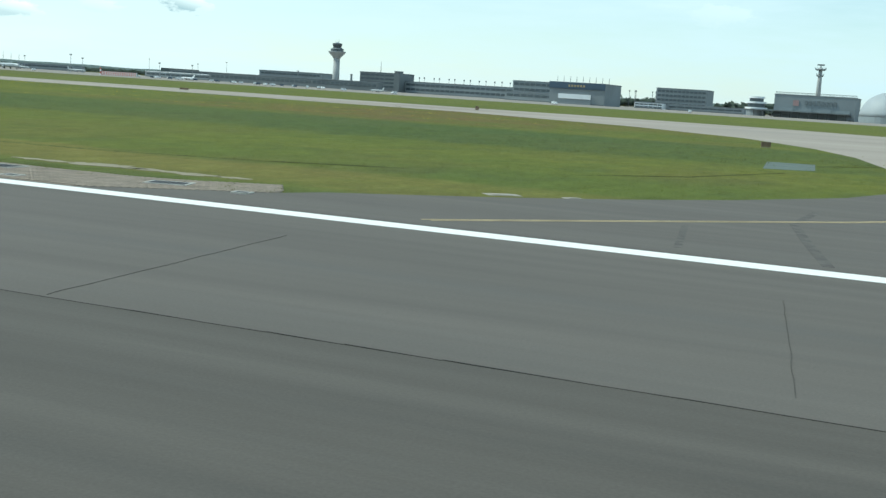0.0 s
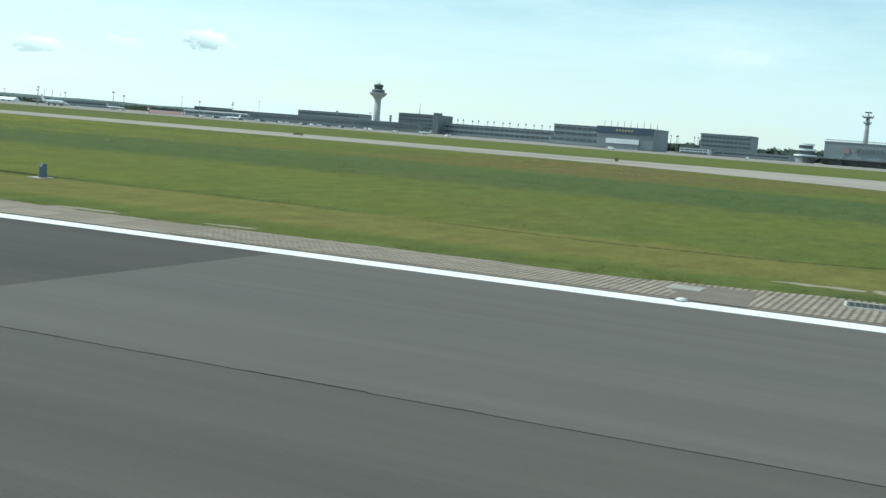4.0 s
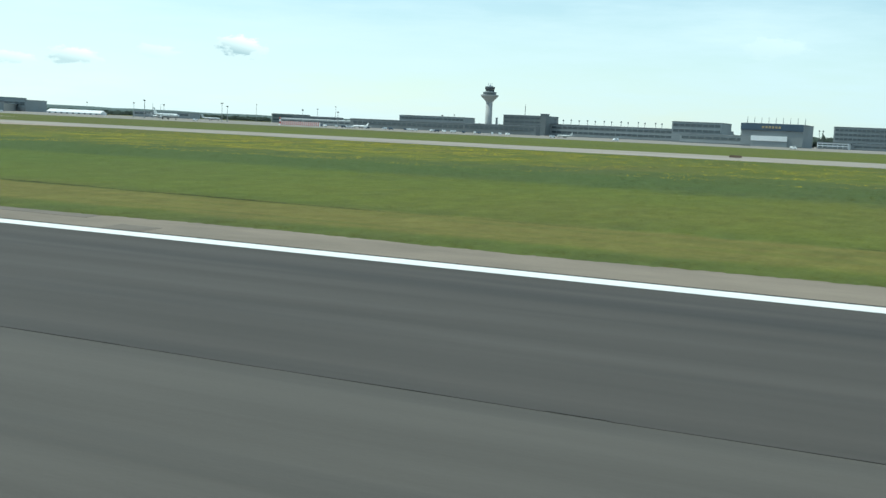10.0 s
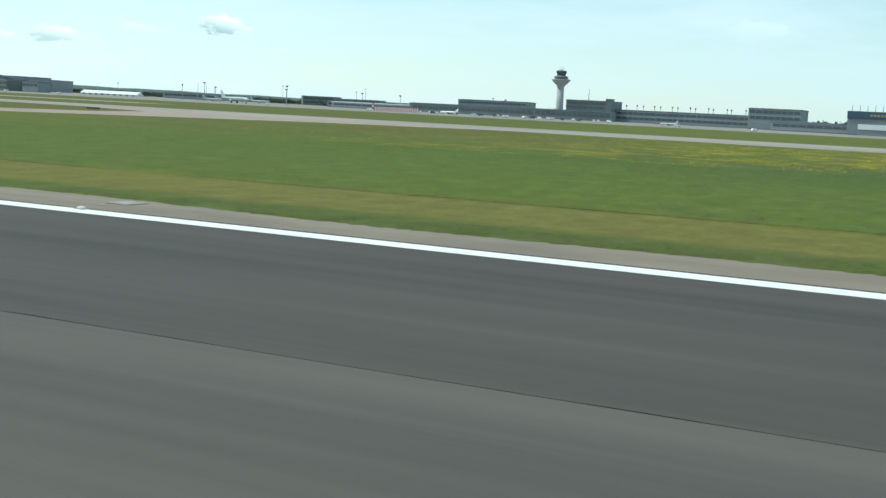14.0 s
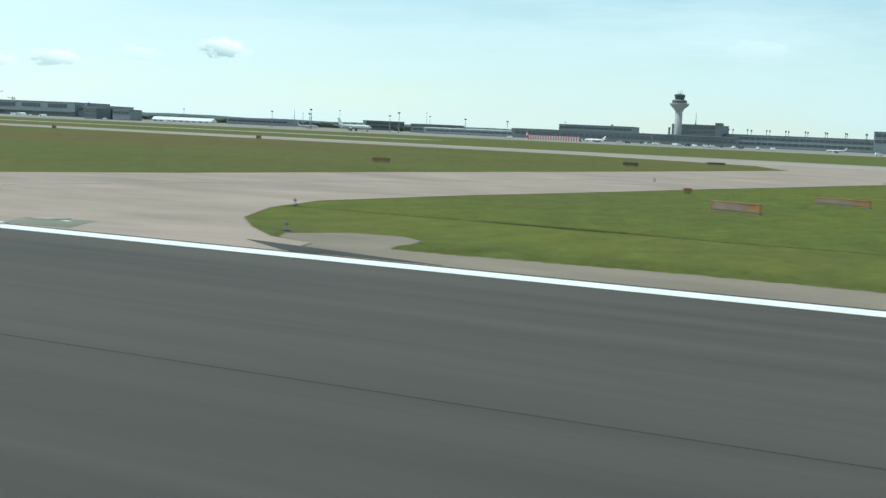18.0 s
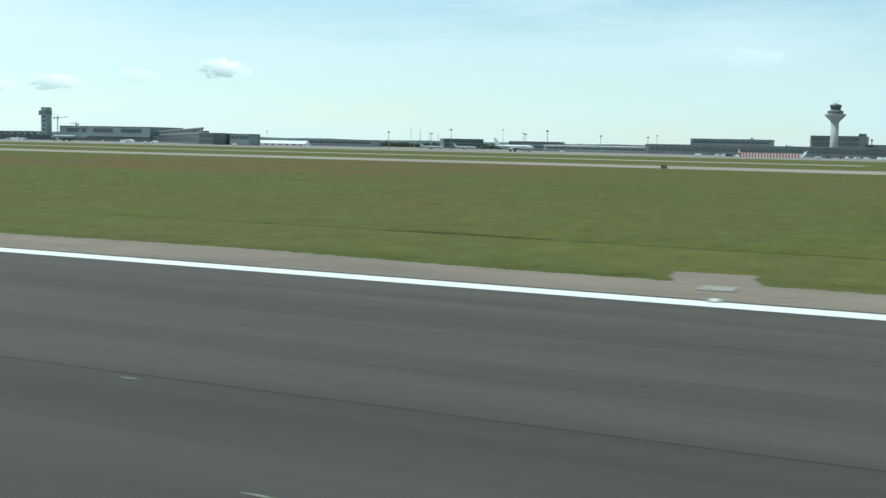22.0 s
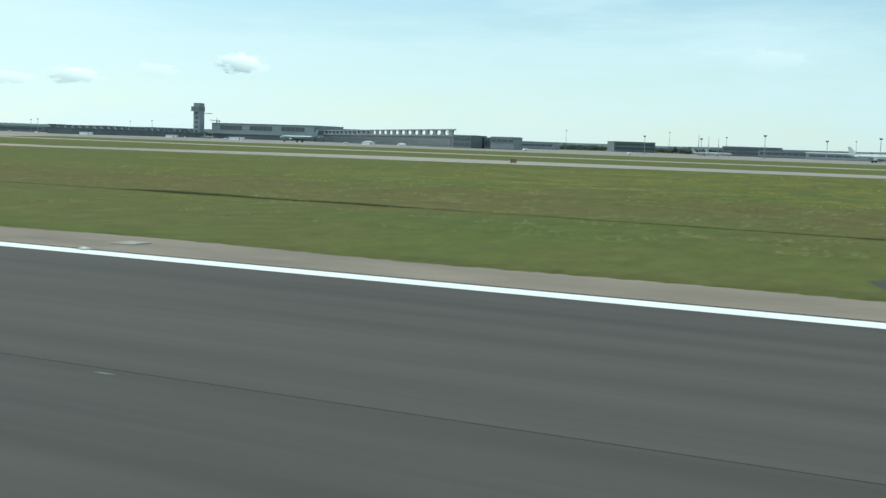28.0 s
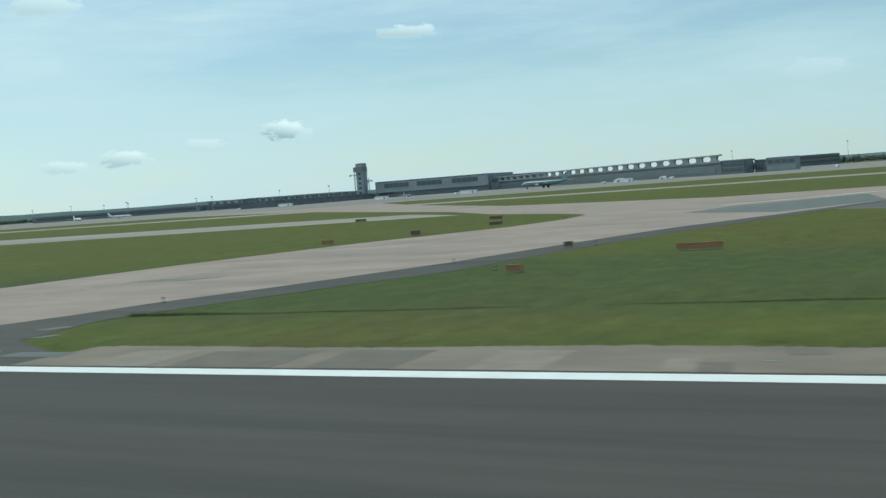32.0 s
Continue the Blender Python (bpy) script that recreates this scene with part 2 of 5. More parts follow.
# glass lightened, with the distance haze in its colour
glass_dark = material("hazed_window_glass", (0.085, 0.105, 0.115), 0.2, scale=0.2, bump=0, variation=0.1)
steel = material("galvanised_steel", (0.30, 0.31, 0.31), 0.45, 0.6, scale=1, fine=10)
steel_dark = material("dark_steel", (0.12, 0.125, 0.13), 0.5, 0.4, scale=1, fine=10)
sign_orange = material("orange_sign_face", (0.34, 0.18, 0.085), 0.6, scale=3)
sign_back = material("sign_back", (0.17, 0.115, 0.075), 0.7, scale=3)
sign_black = material("black_panel", (0.018, 0.018, 0.018), 0.5, scale=3)
faded_red = material("faded_red_paint", (0.34, 0.22, 0.21), 0.6, scale=1.5)
turquoise_paint = material("turquoise_aircraft_paint", (0.15, 0.22, 0.235), 0.4, scale=0.2, fine=4, variation=0.05, bump=0)
plane_dull = material("dull_aircraft_paint", (0.46, 0.50, 0.50), 0.4, scale=0.2, fine=4, variation=0.06, bump=0)
# fence white dulled and red paled, haze painted into both
fence_white = material("hazed_white_panel", (0.56, 0.57, 0.56), 0.6, scale=0.6, fine=4, variation=0.1)
red_paint = material("red_paint", (0.42, 0.12, 0.10), 0.5, scale=1.5)
blue_paint = material("blue_paint", (0.085, 0.125, 0.18), 0.5, scale=1.5)
dome_sheet = material("dome_sheet", (0.36, 0.39, 0.40), 0.6, scale=0.1, fine=2, variation=0.06)
plane_white = material("white_aircraft_paint", (0.82, 0.83, 0.83), 0.3, scale=0.2, fine=4, variation=0.04, bump=0)
plane_grey = material("grey_aircraft_metal", (0.42, 0.43, 0.44), 0.35, 0.5, scale=0.4, fine=4, bump=0)
tyre = material("tyre_rubber", (0.02, 0.02, 0.02), 0.8, scale=4)
bark = material("bark", (0.07, 0.05, 0.035), 0.9, scale=2)
lamp_glass = material("lamp_glass", (0.72, 0.70, 0.64), 0.6, scale=3, bump=0)


def foliage_material(name, color, through_leaf=0.35):
    """Leaves seen from far: matt, partly lit from behind, each clump with a tone of its own."""
    m = bpy.data.materials.new(name)
    m.use_nodes = True
    t = m.node_tree
    t.nodes.clear()
    geo = t.nodes.new("ShaderNodeNewGeometry")
    broad = node(t, "ShaderNodeTexNoise", Scale=0.03, Detail=4.0, Roughness=0.6)
    t.links.new(geo.outputs["Position"], broad.inputs["Vector"])
    col = mix_color(t, math_node(t, "MULTIPLY_ADD", broad.outputs["Fac"], 2.4, -0.7, clamp=True), tuple(c * 0.82 for c in color), tuple(c * 1.18 for c in color))
    col = mix_color(t, 1.0, col, math_node(t, "MULTIPLY_ADD", geo.outputs["Random Per Island"], 0.5, 0.75), "MULTIPLY")
    dif, tra, mix = t.nodes.new("ShaderNodeBsdfDiffuse"), t.nodes.new("ShaderNodeBsdfTranslucent"), t.nodes.new("ShaderNodeMixShader")
    mix.inputs[0].default_value = through_leaf
    t.links.new(col, dif.inputs[0])
    t.links.new(col, tra.inputs[0])
    t.links.new(dif.outputs[0], mix.inputs[1])
    t.links.new(tra.outputs[0], mix.inputs[2])
    out = t.nodes.new("ShaderNodeOutputMaterial")
    t.links.new(mix.outputs[0], out.inputs[0])
    return m


# far leaves lightened and blued: distance haze put into their colour
leaf = foliage_material("hazed_foliage", (0.118, 0.150, 0.126), 0.45)
# hills coloured teal, as if seen through distance haze
hill_green = material("hazed_wooded_hills", (0.115, 0.150, 0.140), 0.95, scale=0.01, fine=0.05, variation=0.15, bump=0)
flower_mat = foliage_material("yellow_flowers", (0.46, 0.37, 0.035), 0.2)
seed_mat = foliage_material("pale_seed_heads", (0.30, 0.29, 0.14), 0.2)
sorrel_mat = foliage_material("red_sorrel", (0.190, 0.110, 0.060), 0.2)


def grass_material(name, tuft=0.0):
    """Meadow: fresh green, dry straw, and belts of sorrel and yellow flowers by their places; tuft: how far single blades differ."""
    m = bpy.data.materials.new(name)
    m.use_nodes = True
    t = m.node_tree
    bsdf = t.nodes["Principled BSDF"]
    bsdf.inputs["Roughness"].default_value = 0.95
    bsdf.inputs["Specular IOR Level"].default_value = 0.12
    info = t.nodes.new("ShaderNodeNewGeometry")
    geo = info.outputs["Position"]
    sep = t.nodes.new("ShaderNodeSeparateXYZ")
    t.links.new(geo, sep.inputs[0])

    def noise_at(scale, stretch, detail=5.0, rough=0.62, turn=0.0):
        mp = t.nodes.new("ShaderNodeMapping")
        mp.inputs["Scale"].default_value = stretch
        mp.inputs["Rotation"].default_value = (0, 0, turn)
        t.links.new(geo, mp.inputs[0])
        n = node(t, "ShaderNodeTexNoise", Scale=scale, Detail=detail, Roughness=rough)
        t.links.new(mp.outputs[0], n.inputs["Vector"])
        return n.outputs["Fac"]

    def band(out, lo, hi, soft):
        a = math_node(t, "DIVIDE", math_node(t, "SUBTRACT", out, lo), soft, clamp=True)
        b = math_node(t, "DIVIDE", math_node(t, "SUBTRACT", hi, out), soft, clamp=True)
        return math_node(t, "MULTIPLY", a, b)

    def spots(noise_out, gain, offset):
        return math_node(t, "MULTIPLY_ADD", noise_out, gain, offset, clamp=True)

    def blend(col, mask, k, other):
        return mix_color(t, math_node(t, "MULTIPLY", mask, k), col, other)

    broad = noise_at(0.05, (0.45, 1, 1))
    mid = noise_at(0.35, (1, 0.55, 1), 6.0, 0.66)
    fine = noise_at(7.0, (1, 1, 1), 4.0, 0.75)
    col = mix_color(t, spots(broad, 3.0, -1.0), GRASS_A, GRASS_B)
    col = blend(col, spots(mid, 4.5, -2.2), 0.8, GRASS_C)
    x, y = sep.outputs[0], sep.outputs[1]
    drift = noise_at(0.022, (1, 1, 1), 5.0, 0.6)
    plain_x = x
    x = math_node(t, "ADD", x, math_node(t, "MULTIPLY_ADD", drift, 100.0, -50.0))
    wavy = math_node(t, "ADD", y, math_node(t, "MULTIPLY_ADD", mid, 3.0, -1.5))
    # brownish thin places and dry stalks, in drifts across the meadow
    drifts = noise_at(0.11, (0.7, 0.35, 1), 7.0, 0.68)
    col = blend(col, math_node(t, "MULTIPLY", spots(drifts, 5.0, -2.35), band(plain_x, -1300, 120, 60)), 0.42, GRASS_BROWN)
    # mown verge, straw-coloured, with a greener belt along the pavement
    streak = noise_at(1.1, (0.05, 1, 1), 5.0, 0.66)
    young = math_node(t, "MULTIPLY_ADD", band(plain_x, -195, 70, 30), 0.72, 0.12)
    col = blend(col, math_node(t, "MULTIPLY", band(wavy, 24.2, 30.7, 0.9), young), math_node(t, "MULTIPLY_ADD", streak, 1.7, -0.05, clamp=True), GRASS_DRY)
    col = blend(col, band(wavy, 20, 24.4, 0.8), 0.38, GRASS_C)
    # stripes left by the mower
    col = blend(col, band(y, 30.8, 200, 1.0), math_node(t, "MULTIPLY_ADD", streak, 1.8, -1.0, clamp=True), GRASS_C)
    # brighter cut sward between the ridge and the tall meadow
    sward = math_node(t, "MULTIPLY", band(x, -70, 46, 30), band(wavy, 31, 52, 2.0))
    col = blend(col, sward, 0.45, GRASS_B)
    fresh = math_node(t, "MULTIPLY", band(x, -200, -30, 40), band(wavy, 30.8, 72, 2.0))
    col = blend(col, fresh, 0.6, GRASS_FRESH)
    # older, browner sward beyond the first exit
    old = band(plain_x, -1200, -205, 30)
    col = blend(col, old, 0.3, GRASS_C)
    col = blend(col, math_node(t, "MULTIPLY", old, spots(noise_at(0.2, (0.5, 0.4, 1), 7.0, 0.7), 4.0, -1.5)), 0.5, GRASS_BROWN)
    # sorrel
    patch = spots(noise_at(0.24, (0.8, 0.5, 1), 7.0, 0.7), 4.0, -1.4)
    for x0, x1, y0, y1, k in SORREL_BEDS:
        mask = math_node(t, "MULTIPLY", band(x, x0, x1, 30), band(wavy, y0, y1, 9))
        col = blend(col, math_node(t, "MULTIPLY", mask, patch), k, SORREL)
    # yellow flowers, as a faint tone under the flower heads
    patch = spots(noise_at(0.4, (0.6, 0.5, 1), 7.0, 0.72), 8.0, -4.0)
    for x0, x1, y0, y1, k in FLOWER_BEDS:
        mask = math_node(t, "MULTIPLY", band(x, x0, x1, 20), band(wavy, y0, y1, 14))
        col = blend(col, math_node(t, "MULTIPLY", mask, patch), k * 0.8, FLOWER)
    # darker lush tract
    mask = math_node(t, "MULTIPLY", band(x, -130, 75, 40), band(wavy, 52, 84, 4))
    col = blend(col, mask, 0.5, LUSH)
    mask = math_node(t, "MULTIPLY", band(plain_x, -720, -628, 14), band(wavy, 25, 52, 5))
    col = blend(col, mask, 0.45, LUSH)
    # clumps and thin places, a pace or two across
    clump = noise_at(1.1, (1, 0.45, 1), 7.0, 0.72, 0.44)
    col = blend(col, spots(clump, 5.0, -2.9), 0.10, SEED)
    col = mix_color(t, 1.0, col, math_node(t, "MULTIPLY_ADD", clump, 0.95, 0.5), "MULTIPLY")
    col = mix_color(t, 1.0, col, math_node(t, "MULTIPLY_ADD", fine, 0.9, 0.55), "MULTIPLY")
    if tuft:
        own = info.outputs["Random Per Island"]
        col = mix_color(t, math_node(t, "MULTIPLY", math_node(t, "GREATER_THAN", own, 0.72), tuft), col, GRASS_DRY)
        col = mix_color(t, 1.0, col, math_node(t, "MULTIPLY_ADD", own, tuft, 1.0 - 0.55 * tuft), "MULTIPLY")
    t.links.new(col, bsdf.inputs["Base Color"])
    b = t.nodes.new("ShaderNodeBump")
    b.inputs["Strength"].default_value, b.inputs["Distance"].default_value = 0.5, 0.12
    t.links.new(fine, b.inputs["Height"])
    t.links.new(b.outputs[0], bsdf.inputs["Normal"])
    return m


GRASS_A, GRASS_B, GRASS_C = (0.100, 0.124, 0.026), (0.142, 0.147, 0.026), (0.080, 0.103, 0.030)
GRASS_FRESH = (0.094, 0.132, 0.024)
GRASS_DRY, SORREL, FLOWER = (0.178, 0.150, 0.042), (0.155, 0.088, 0.046), (0.40, 0.32, 0.03)
SEED, LUSH, GRASS_BROWN = (0.28, 0.27, 0.12), (0.052, 0.084, 0.034), (0.135, 0.108, 0.042)
SORREL_BEDS = ((-425, -335, 76, 175, 0.9), (-335, -250, 77, 170, 0.62), (-250, -195, 78, 158, 0.4), (-490, -425, 70, 165, 0.4), (-600, -480, 38, 66, 0.42), (-655, -600, 40, 55, 0.3),
               (-360, -300, 40, 52, 0.35), (-25, 42, 82, 165, 0.75), (-16, 2, 32.5, 37, 0.4), (-195, -125, 95, 150, 0.35), (-660, -600, 40, 80, 0.35))
FLOWER_BEDS = ((-145, -55, 68, 150, 0.75), (-55, -20, 70, 130, 0.25), (-560, -470, 60, 150, 0.30), (-20, 25, 90, 130, 0.12), (-660, -640, 100, 150, 0.5), (-640, -615, 72, 98, 0.6), (-590, -575, 95, 112, 0.6))
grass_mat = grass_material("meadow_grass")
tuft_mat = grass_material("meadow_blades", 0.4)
uncut_mat = material("uncut_grass", (0.056, 0.066, 0.026), 0.95, scale=2.0, variation=0.3, bump=0)


# ---------------------------------------------------------------- mesh tools
class Geo:
    """Collects solids and makes one mesh of them."""

    def __init__(self):
        self.v, self.f = [], []

    def add(self, verts, faces):
        n = len(self.v)
        self.v += verts
        self.f += [tuple(i + n for i in f) for f in faces]
        return self

    def box(self, x, y, z, sx, sy, sz, turn=0.0):
        """Centre of the base x, y, z; sizes; turned about its upright axis."""
        c, s = math.cos(turn), math.sin(turn)
        pts = [(x + c * a * sx / 2 - s * b * sy / 2, y + s * a * sx / 2 + c * b * sy / 2, z + k * sz) for k in (0, 1) for a, b in ((-1, -1), (1, -1), (1, 1), (-1, 1))]
        return self.add(pts, [(3, 2, 1, 0), (4, 5, 6, 7), (0, 1, 5, 4), (1, 2, 6, 5), (2, 3, 7, 6), (3, 0, 4, 7)])

    def prism(self, outline, z0, z1):
        """outline: counter-clockwise points."""
        n = len(outline)
        area = sum(outline[i][0] * outline[(i + 1) % n][1] - outline[(i + 1) % n][0] * outline[i][1] for i in range(n))
        if area < 0:
            outline = outline[::-1]
        pts = [(x, y, z0) for x, y in outline] + [(x, y, z1) for x, y in outline]
        return self.add(pts, [tuple(range(n - 1, -1, -1)), tuple(range(n, 2 * n))] + [(i, (i + 1) % n, n + (i + 1) % n, n + i) for i in range(n)])

    def rings(self, rings):
        """Joins closed rings of equal count, and caps both ends."""
        n = len(rings[0])
        pts = [p for r in rings for p in r]
        faces = [tuple(range(n - 1, -1, -1)), tuple(range((len(rings) - 1) * n, len(rings) * n))]
        for k in range(len(rings) - 1):
            faces += [(k * n + i, k * n + (i + 1) % n, (k + 1) * n + (i + 1) % n, (k + 1) * n + i) for i in range(n)]
        return self.add(pts, faces)

    def turned(self, x, y, profile, n=16):
        """profile: (height, radius) from the bottom up."""
        return self.rings([[(x + r * math.cos(2 * math.pi * i / n), y + r * math.sin(2 * math.pi * i / n), z) for i in range(n)] for z, r in profile])

    def beam(self, a, b, w):
        """A square bar from a to b."""
        a, b = Vector(a), Vector(b)
        d = (b - a).normalized()
        u = d.cross(Vector((0, 0, 1)) if abs(d.z) < 0.9 else Vector((1, 0, 0))).normalized() * (w / 2)
        v = d.cross(u).normalized() * (w / 2)
        return self.rings([[tuple(p + u + v), tuple(p - u + v), tuple(p - u - v), tuple(p + u - v)] for p in (a, b)])

    def mesh(self, name):
        me = bpy.data.meshes.new(name)
        me.from_pydata(self.v, [], self.f)
        me.update()
        return me


def part(name, geo, mat, parent=None, label="", smooth=False):
    ob = new(name, geo.mesh(name) if isinstance(geo, Geo) else geo)
    if not ob.data.materials:
        ob.data.materials.append(mat)
    if smooth:
        for p in ob.data.polygons:
            p.use_smooth = True
    ob.parent = parent
    if label:
        tagged(ob, label)
    return ob


def thing(name, label, category, m=None, group=""):
    ob = new(name)
    ob.empty_display_size = 0.5
    if m is not None:
        ob.matrix_world = m
    return tagged(ob, label, category, group)


def setting(name, geo, mat, label, category, smooth=False):
    return tagged(part(name, geo, mat, None, "", smooth), label, category, kind="structure")


rng = random.Random(7)
nrg = np.random.default_rng(11)


def wobble(points, amount, step=1.0, seed=3):
    """A polyline cut into short steps, with an uneven edge."""
    r, out = random.Random(seed), []
    for (x0, y0), (x1, y1) in zip(points, points[1:]):
        n = max(1, int(math.hypot(x1 - x0, y1 - y0) / step))
        for i in range(n):
            out.append((x0 + (x1 - x0) * i / n + r.uniform(-amount, amount), y0 + (y1 - y0) * i / n + r.uniform(-amount, amount)))
    out.append(points[-1])
    return out


# ---------------------------------------------------------------- ground and pavements
ground = setting("ground", Geo().prism([(-4500, -3500), (3500, -3500), (3500, 4500), (-4500, 4500)], -1.0, -0.014), grass_mat,
                 "airfield meadow of green and straw-coloured grass", "grass field")

LINE_Y = 19.06
SPACING = 31.483
LIGHT_X = [6.663 - SPACING * k + (10.0 if k > 15 else 0.0) for k in range(-1, 23)]

# runway lanes: the lane that the camera runs along, and the outer lane in three ages of asphalt
setting("runway_lane_near_1", Geo().prism([(30.5, -26), (500, -26), (500, 9.70), (30.5, 9.70)], -0.4, 0.0), asphalt_near, "grey asphalt runway with long rubber streaks", "runway")
setting("runway_lane_near_2", Geo().prism([(-165, -26), (30.5, -26), (30.5, 9.70), (-165, 9.70)], -0.4, 0.0), asphalt_near, "weathered paler asphalt runway lane", "runway")
setting("runway_lane_near_3", Geo().prism([(-566, -26), (-165.0, -26), (-165.0, 9.70), (-566, 9.70)], -0.4, 0.0), asphalt_dark, "grey asphalt runway lane with long rubber streaks", "runway")
setting("runway_lane_near_4", Geo().prism([(-1300, -26), (-566, -26), (-566, 9.70), (-1300, 9.70)], -0.4, 0.0), asphalt_mid, "grey asphalt runway lane with long rubber streaks", "runway")
setting("runway_lane_pale", Geo().prism([(30.5, 9.72), (500, 9.72), (500, 19.6), (30.5, 19.6)], -0.4, 0.0), asphalt_pale, "weathered pale grey asphalt runway lane", "runway")
setting("runway_lane_dark", Geo().prism([(-165, 9.72), (30.5, 9.72), (30.5, 19.6), (-165, 19.6)], -0.4, 0.0), asphalt_dark, "dark newer asphalt runway lane", "runway")
setting("runway_lane_grey", Geo().prism([(-1300, 9.72), (-165.0, 9.72), (-165.0, 19.6), (-1300, 19.6)], -0.4, 0.0), asphalt_mid, "streaked grey asphalt runway lane", "runway")
setting("edge_line", Geo().prism([(-1300, 18.72), (500, 18.72), (500, 19.38), (-1300, 19.38)], 0.0, 0.006), white_paint, "broad white painted runway edge line", "road marking")

# seam between the lanes and cracks across them
r = random.Random(5)
for name, x, stop, mat in (("runway_joint_near", 120.0, 30.5, joint_mat), ("worn_joint", 30.4, -165, seam_faint)):
    g = Geo()
    while x > stop:
        x2 = x - r.uniform(0.5, 1.4)
        a, b = 9.71 + r.uniform(-0.02, 0.02), 9.71 + r.uniform(-0.02, 0.02)
        w = r.uniform(0.002, 0.006)
        g.prism([(x2, b - w), (x, a - w), (x, a + w), (x2, b + w)], -0.01, 0.005)
        x = x2
    setting(name, g, mat, "dark bitumen joint between the runway lanes", "pavement joint")
setting("worn_seam", Geo().prism([(-566, 9.706), (-165, 9.706), (-165, 9.710), (-566, 9.710)], -0.01, 0.003), seam_faint, "faint worn seam between the runway lanes", "pavement joint")
setting("runway_joint_far", Geo().prism([(-760, 9.70), (-566.1, 9.70), (-566.1, 9.716), (-760, 9.718)], -0.01, 0.003), joint_mat, "dark joint between the repaired runway lanes", "pavement joint")


def crack(points, width=0.05, seed=1):
    pts = wobble(points, 0.014, 0.35, seed)
    g = Geo()
    for (x0, y0), (x1, y1) in zip(pts, pts[1:]):
        d = Vector((y0 - y1, x1 - x0)).normalized() * width * 0.5
        g.prism([(x0 - d.x, y0 - d.y), (x1 - d.x, y1 - d.y), (x1 + d.x, y1 + d.y), (x0 + d.x, y0 + d.y)], -0.01, 0.0052)
    setting("pavement_crack", g, seam_faint, "thin dark crack across the asphalt", "crack")


crack([(53.4, 9.8), (52.6, 16.2)], 0.005, 2)
crack([(61.3, 10.4), (60.5, 15.8)], 0.005, 3)
crack([(45.4, 9.8), (44.2, 17.5)], 0.004, 4)

# shoulder with its uneven grass edge and bays at the lights
BAYS = {6: 25.3, 7: 24.6, 10: 24.6, 11: 24.2, 14: 23.2, 18: 22.9}


def shoulder(name, x0, x1, seed):
    r = random.Random(seed)
    edge, x = [], x0
    while x < x1:
        y = (22.0 if x > -205 else 22.35) + 0.25 * math.sin(x * 0.13) + 0.18 * math.sin(x * 0.41 + 1) + r.uniform(-0.10, 0.10)
        edge.append((x, y))
        x += r.uniform(0.10, 0.2)
    setting(name, Geo().prism([(x0, 19.6), (x1, 19.6), (x1, edge[-1][1])] + edge[::-1], -0.4, -0.004), shoulder_mat, "brownish worn asphalt runway shoulder", "shoulder")


shoulder("shoulder_1", -205.5, 45.2, 1)
shoulder("shoulder_2", -585.5, -243.0, 2)
shoulder("shoulder_3", -673.4, -611.0, 3)
shoulder("shoulder_4", -1300, -713.0, 4)

# paved bays at the lights, set askew
for x0, x1, top in [(LIGHT_X[k] - 1.55, LIGHT_X[k] + 0.4, y) for k, y in BAYS.items()] + [(-173.6, -172.97, 24.45), (-338.8, -338.1, 24.4), (-647.4, -644.9, 24.1)]:
    lean = 0.2 * (top - 21.8)
    rim = wobble([(x1, 21.7), (x1 - lean * 1.3, top), (x0 - lean * 0.7, top - 0.25), (x0 + 0.1, 22.2), (x0 - 0.3, 21.7)], 0.06, 0.3, int(x0 * 7))
    setting("shoulder_bay", Geo().prism(rim, -0.4, -0.007), shoulder_mat, "worn asphalt bay beside the runway light", "shoulder")

# stretches of open concrete grid pavers beside the line
g, fill = Geo(), Geo()
for x0, x1 in ((37.0, 48.6), (27.2, 37.0), (-12.0, 9.0)):
    def lower(x):
        return 19.75 + 0.83 * max(0.0, x - 45.4)

    def upper(x):
        return 21.85 + 0.12 * math.sin(x * 0.13) + 0.1 * math.sin(x * 0.41 + 1) if x < 37.0 else min(22.0 + 0.22 * (x - 37.0) * (x < 40) + 0.66 * (x >= 40) + 0.25 * max(0.0, x - 44.0) + 0.45 * max(0.0, x - 46.0), lower(x) + 2.5 * (48.7 - x))

    step, rows = 0.14, 10
    cells = int((x1 - x0) / step)
    for i in range(cells):
        x = x0 + (i + 0.5) * step
        a, b = lower(x), max(lower(x) + 0.1, upper(x) + 0.06 * math.sin(i * 0.31))
        g.box(x, (a + b) / 2, -0.004, 0.078, b - a, 0.011)
    for k in range(rows):
        f = (k + 0.5) / rows
        for i in range(0, cells - 9, 10):
            xa, xb = x0 + i * step, x0 + (i + 10) * step
            ya, yb = lower(xa) * (1 - f) + upper(xa) * f, lower(xb) * (1 - f) + upper(xb) * f
            g.prism([(xa, ya - 0.025), (xb, yb - 0.025), (xb, yb + 0.025), (xa, ya + 0.025)], -0.004, 0.005)
    n = max(4, int((x1 - x0) / 0.5))
    xs = [x0 + (x1 - x0) * i / n for i in range(n + 1)]
    fill.prism([(x, lower(x)) for x in xs] + [(x, max(lower(x) + 0.08, upper(x)) + 0.05 * math.sin(x * 9)) for x in xs[::-1]], -0.3, 0.0)
setting("grid_pavers", g, paver_mat, "open concrete grid pavers with soil in the gaps", "pavers")
setting("paver_fill", fill, paver_soil, "sandy soil between the grid pavers", "soil")

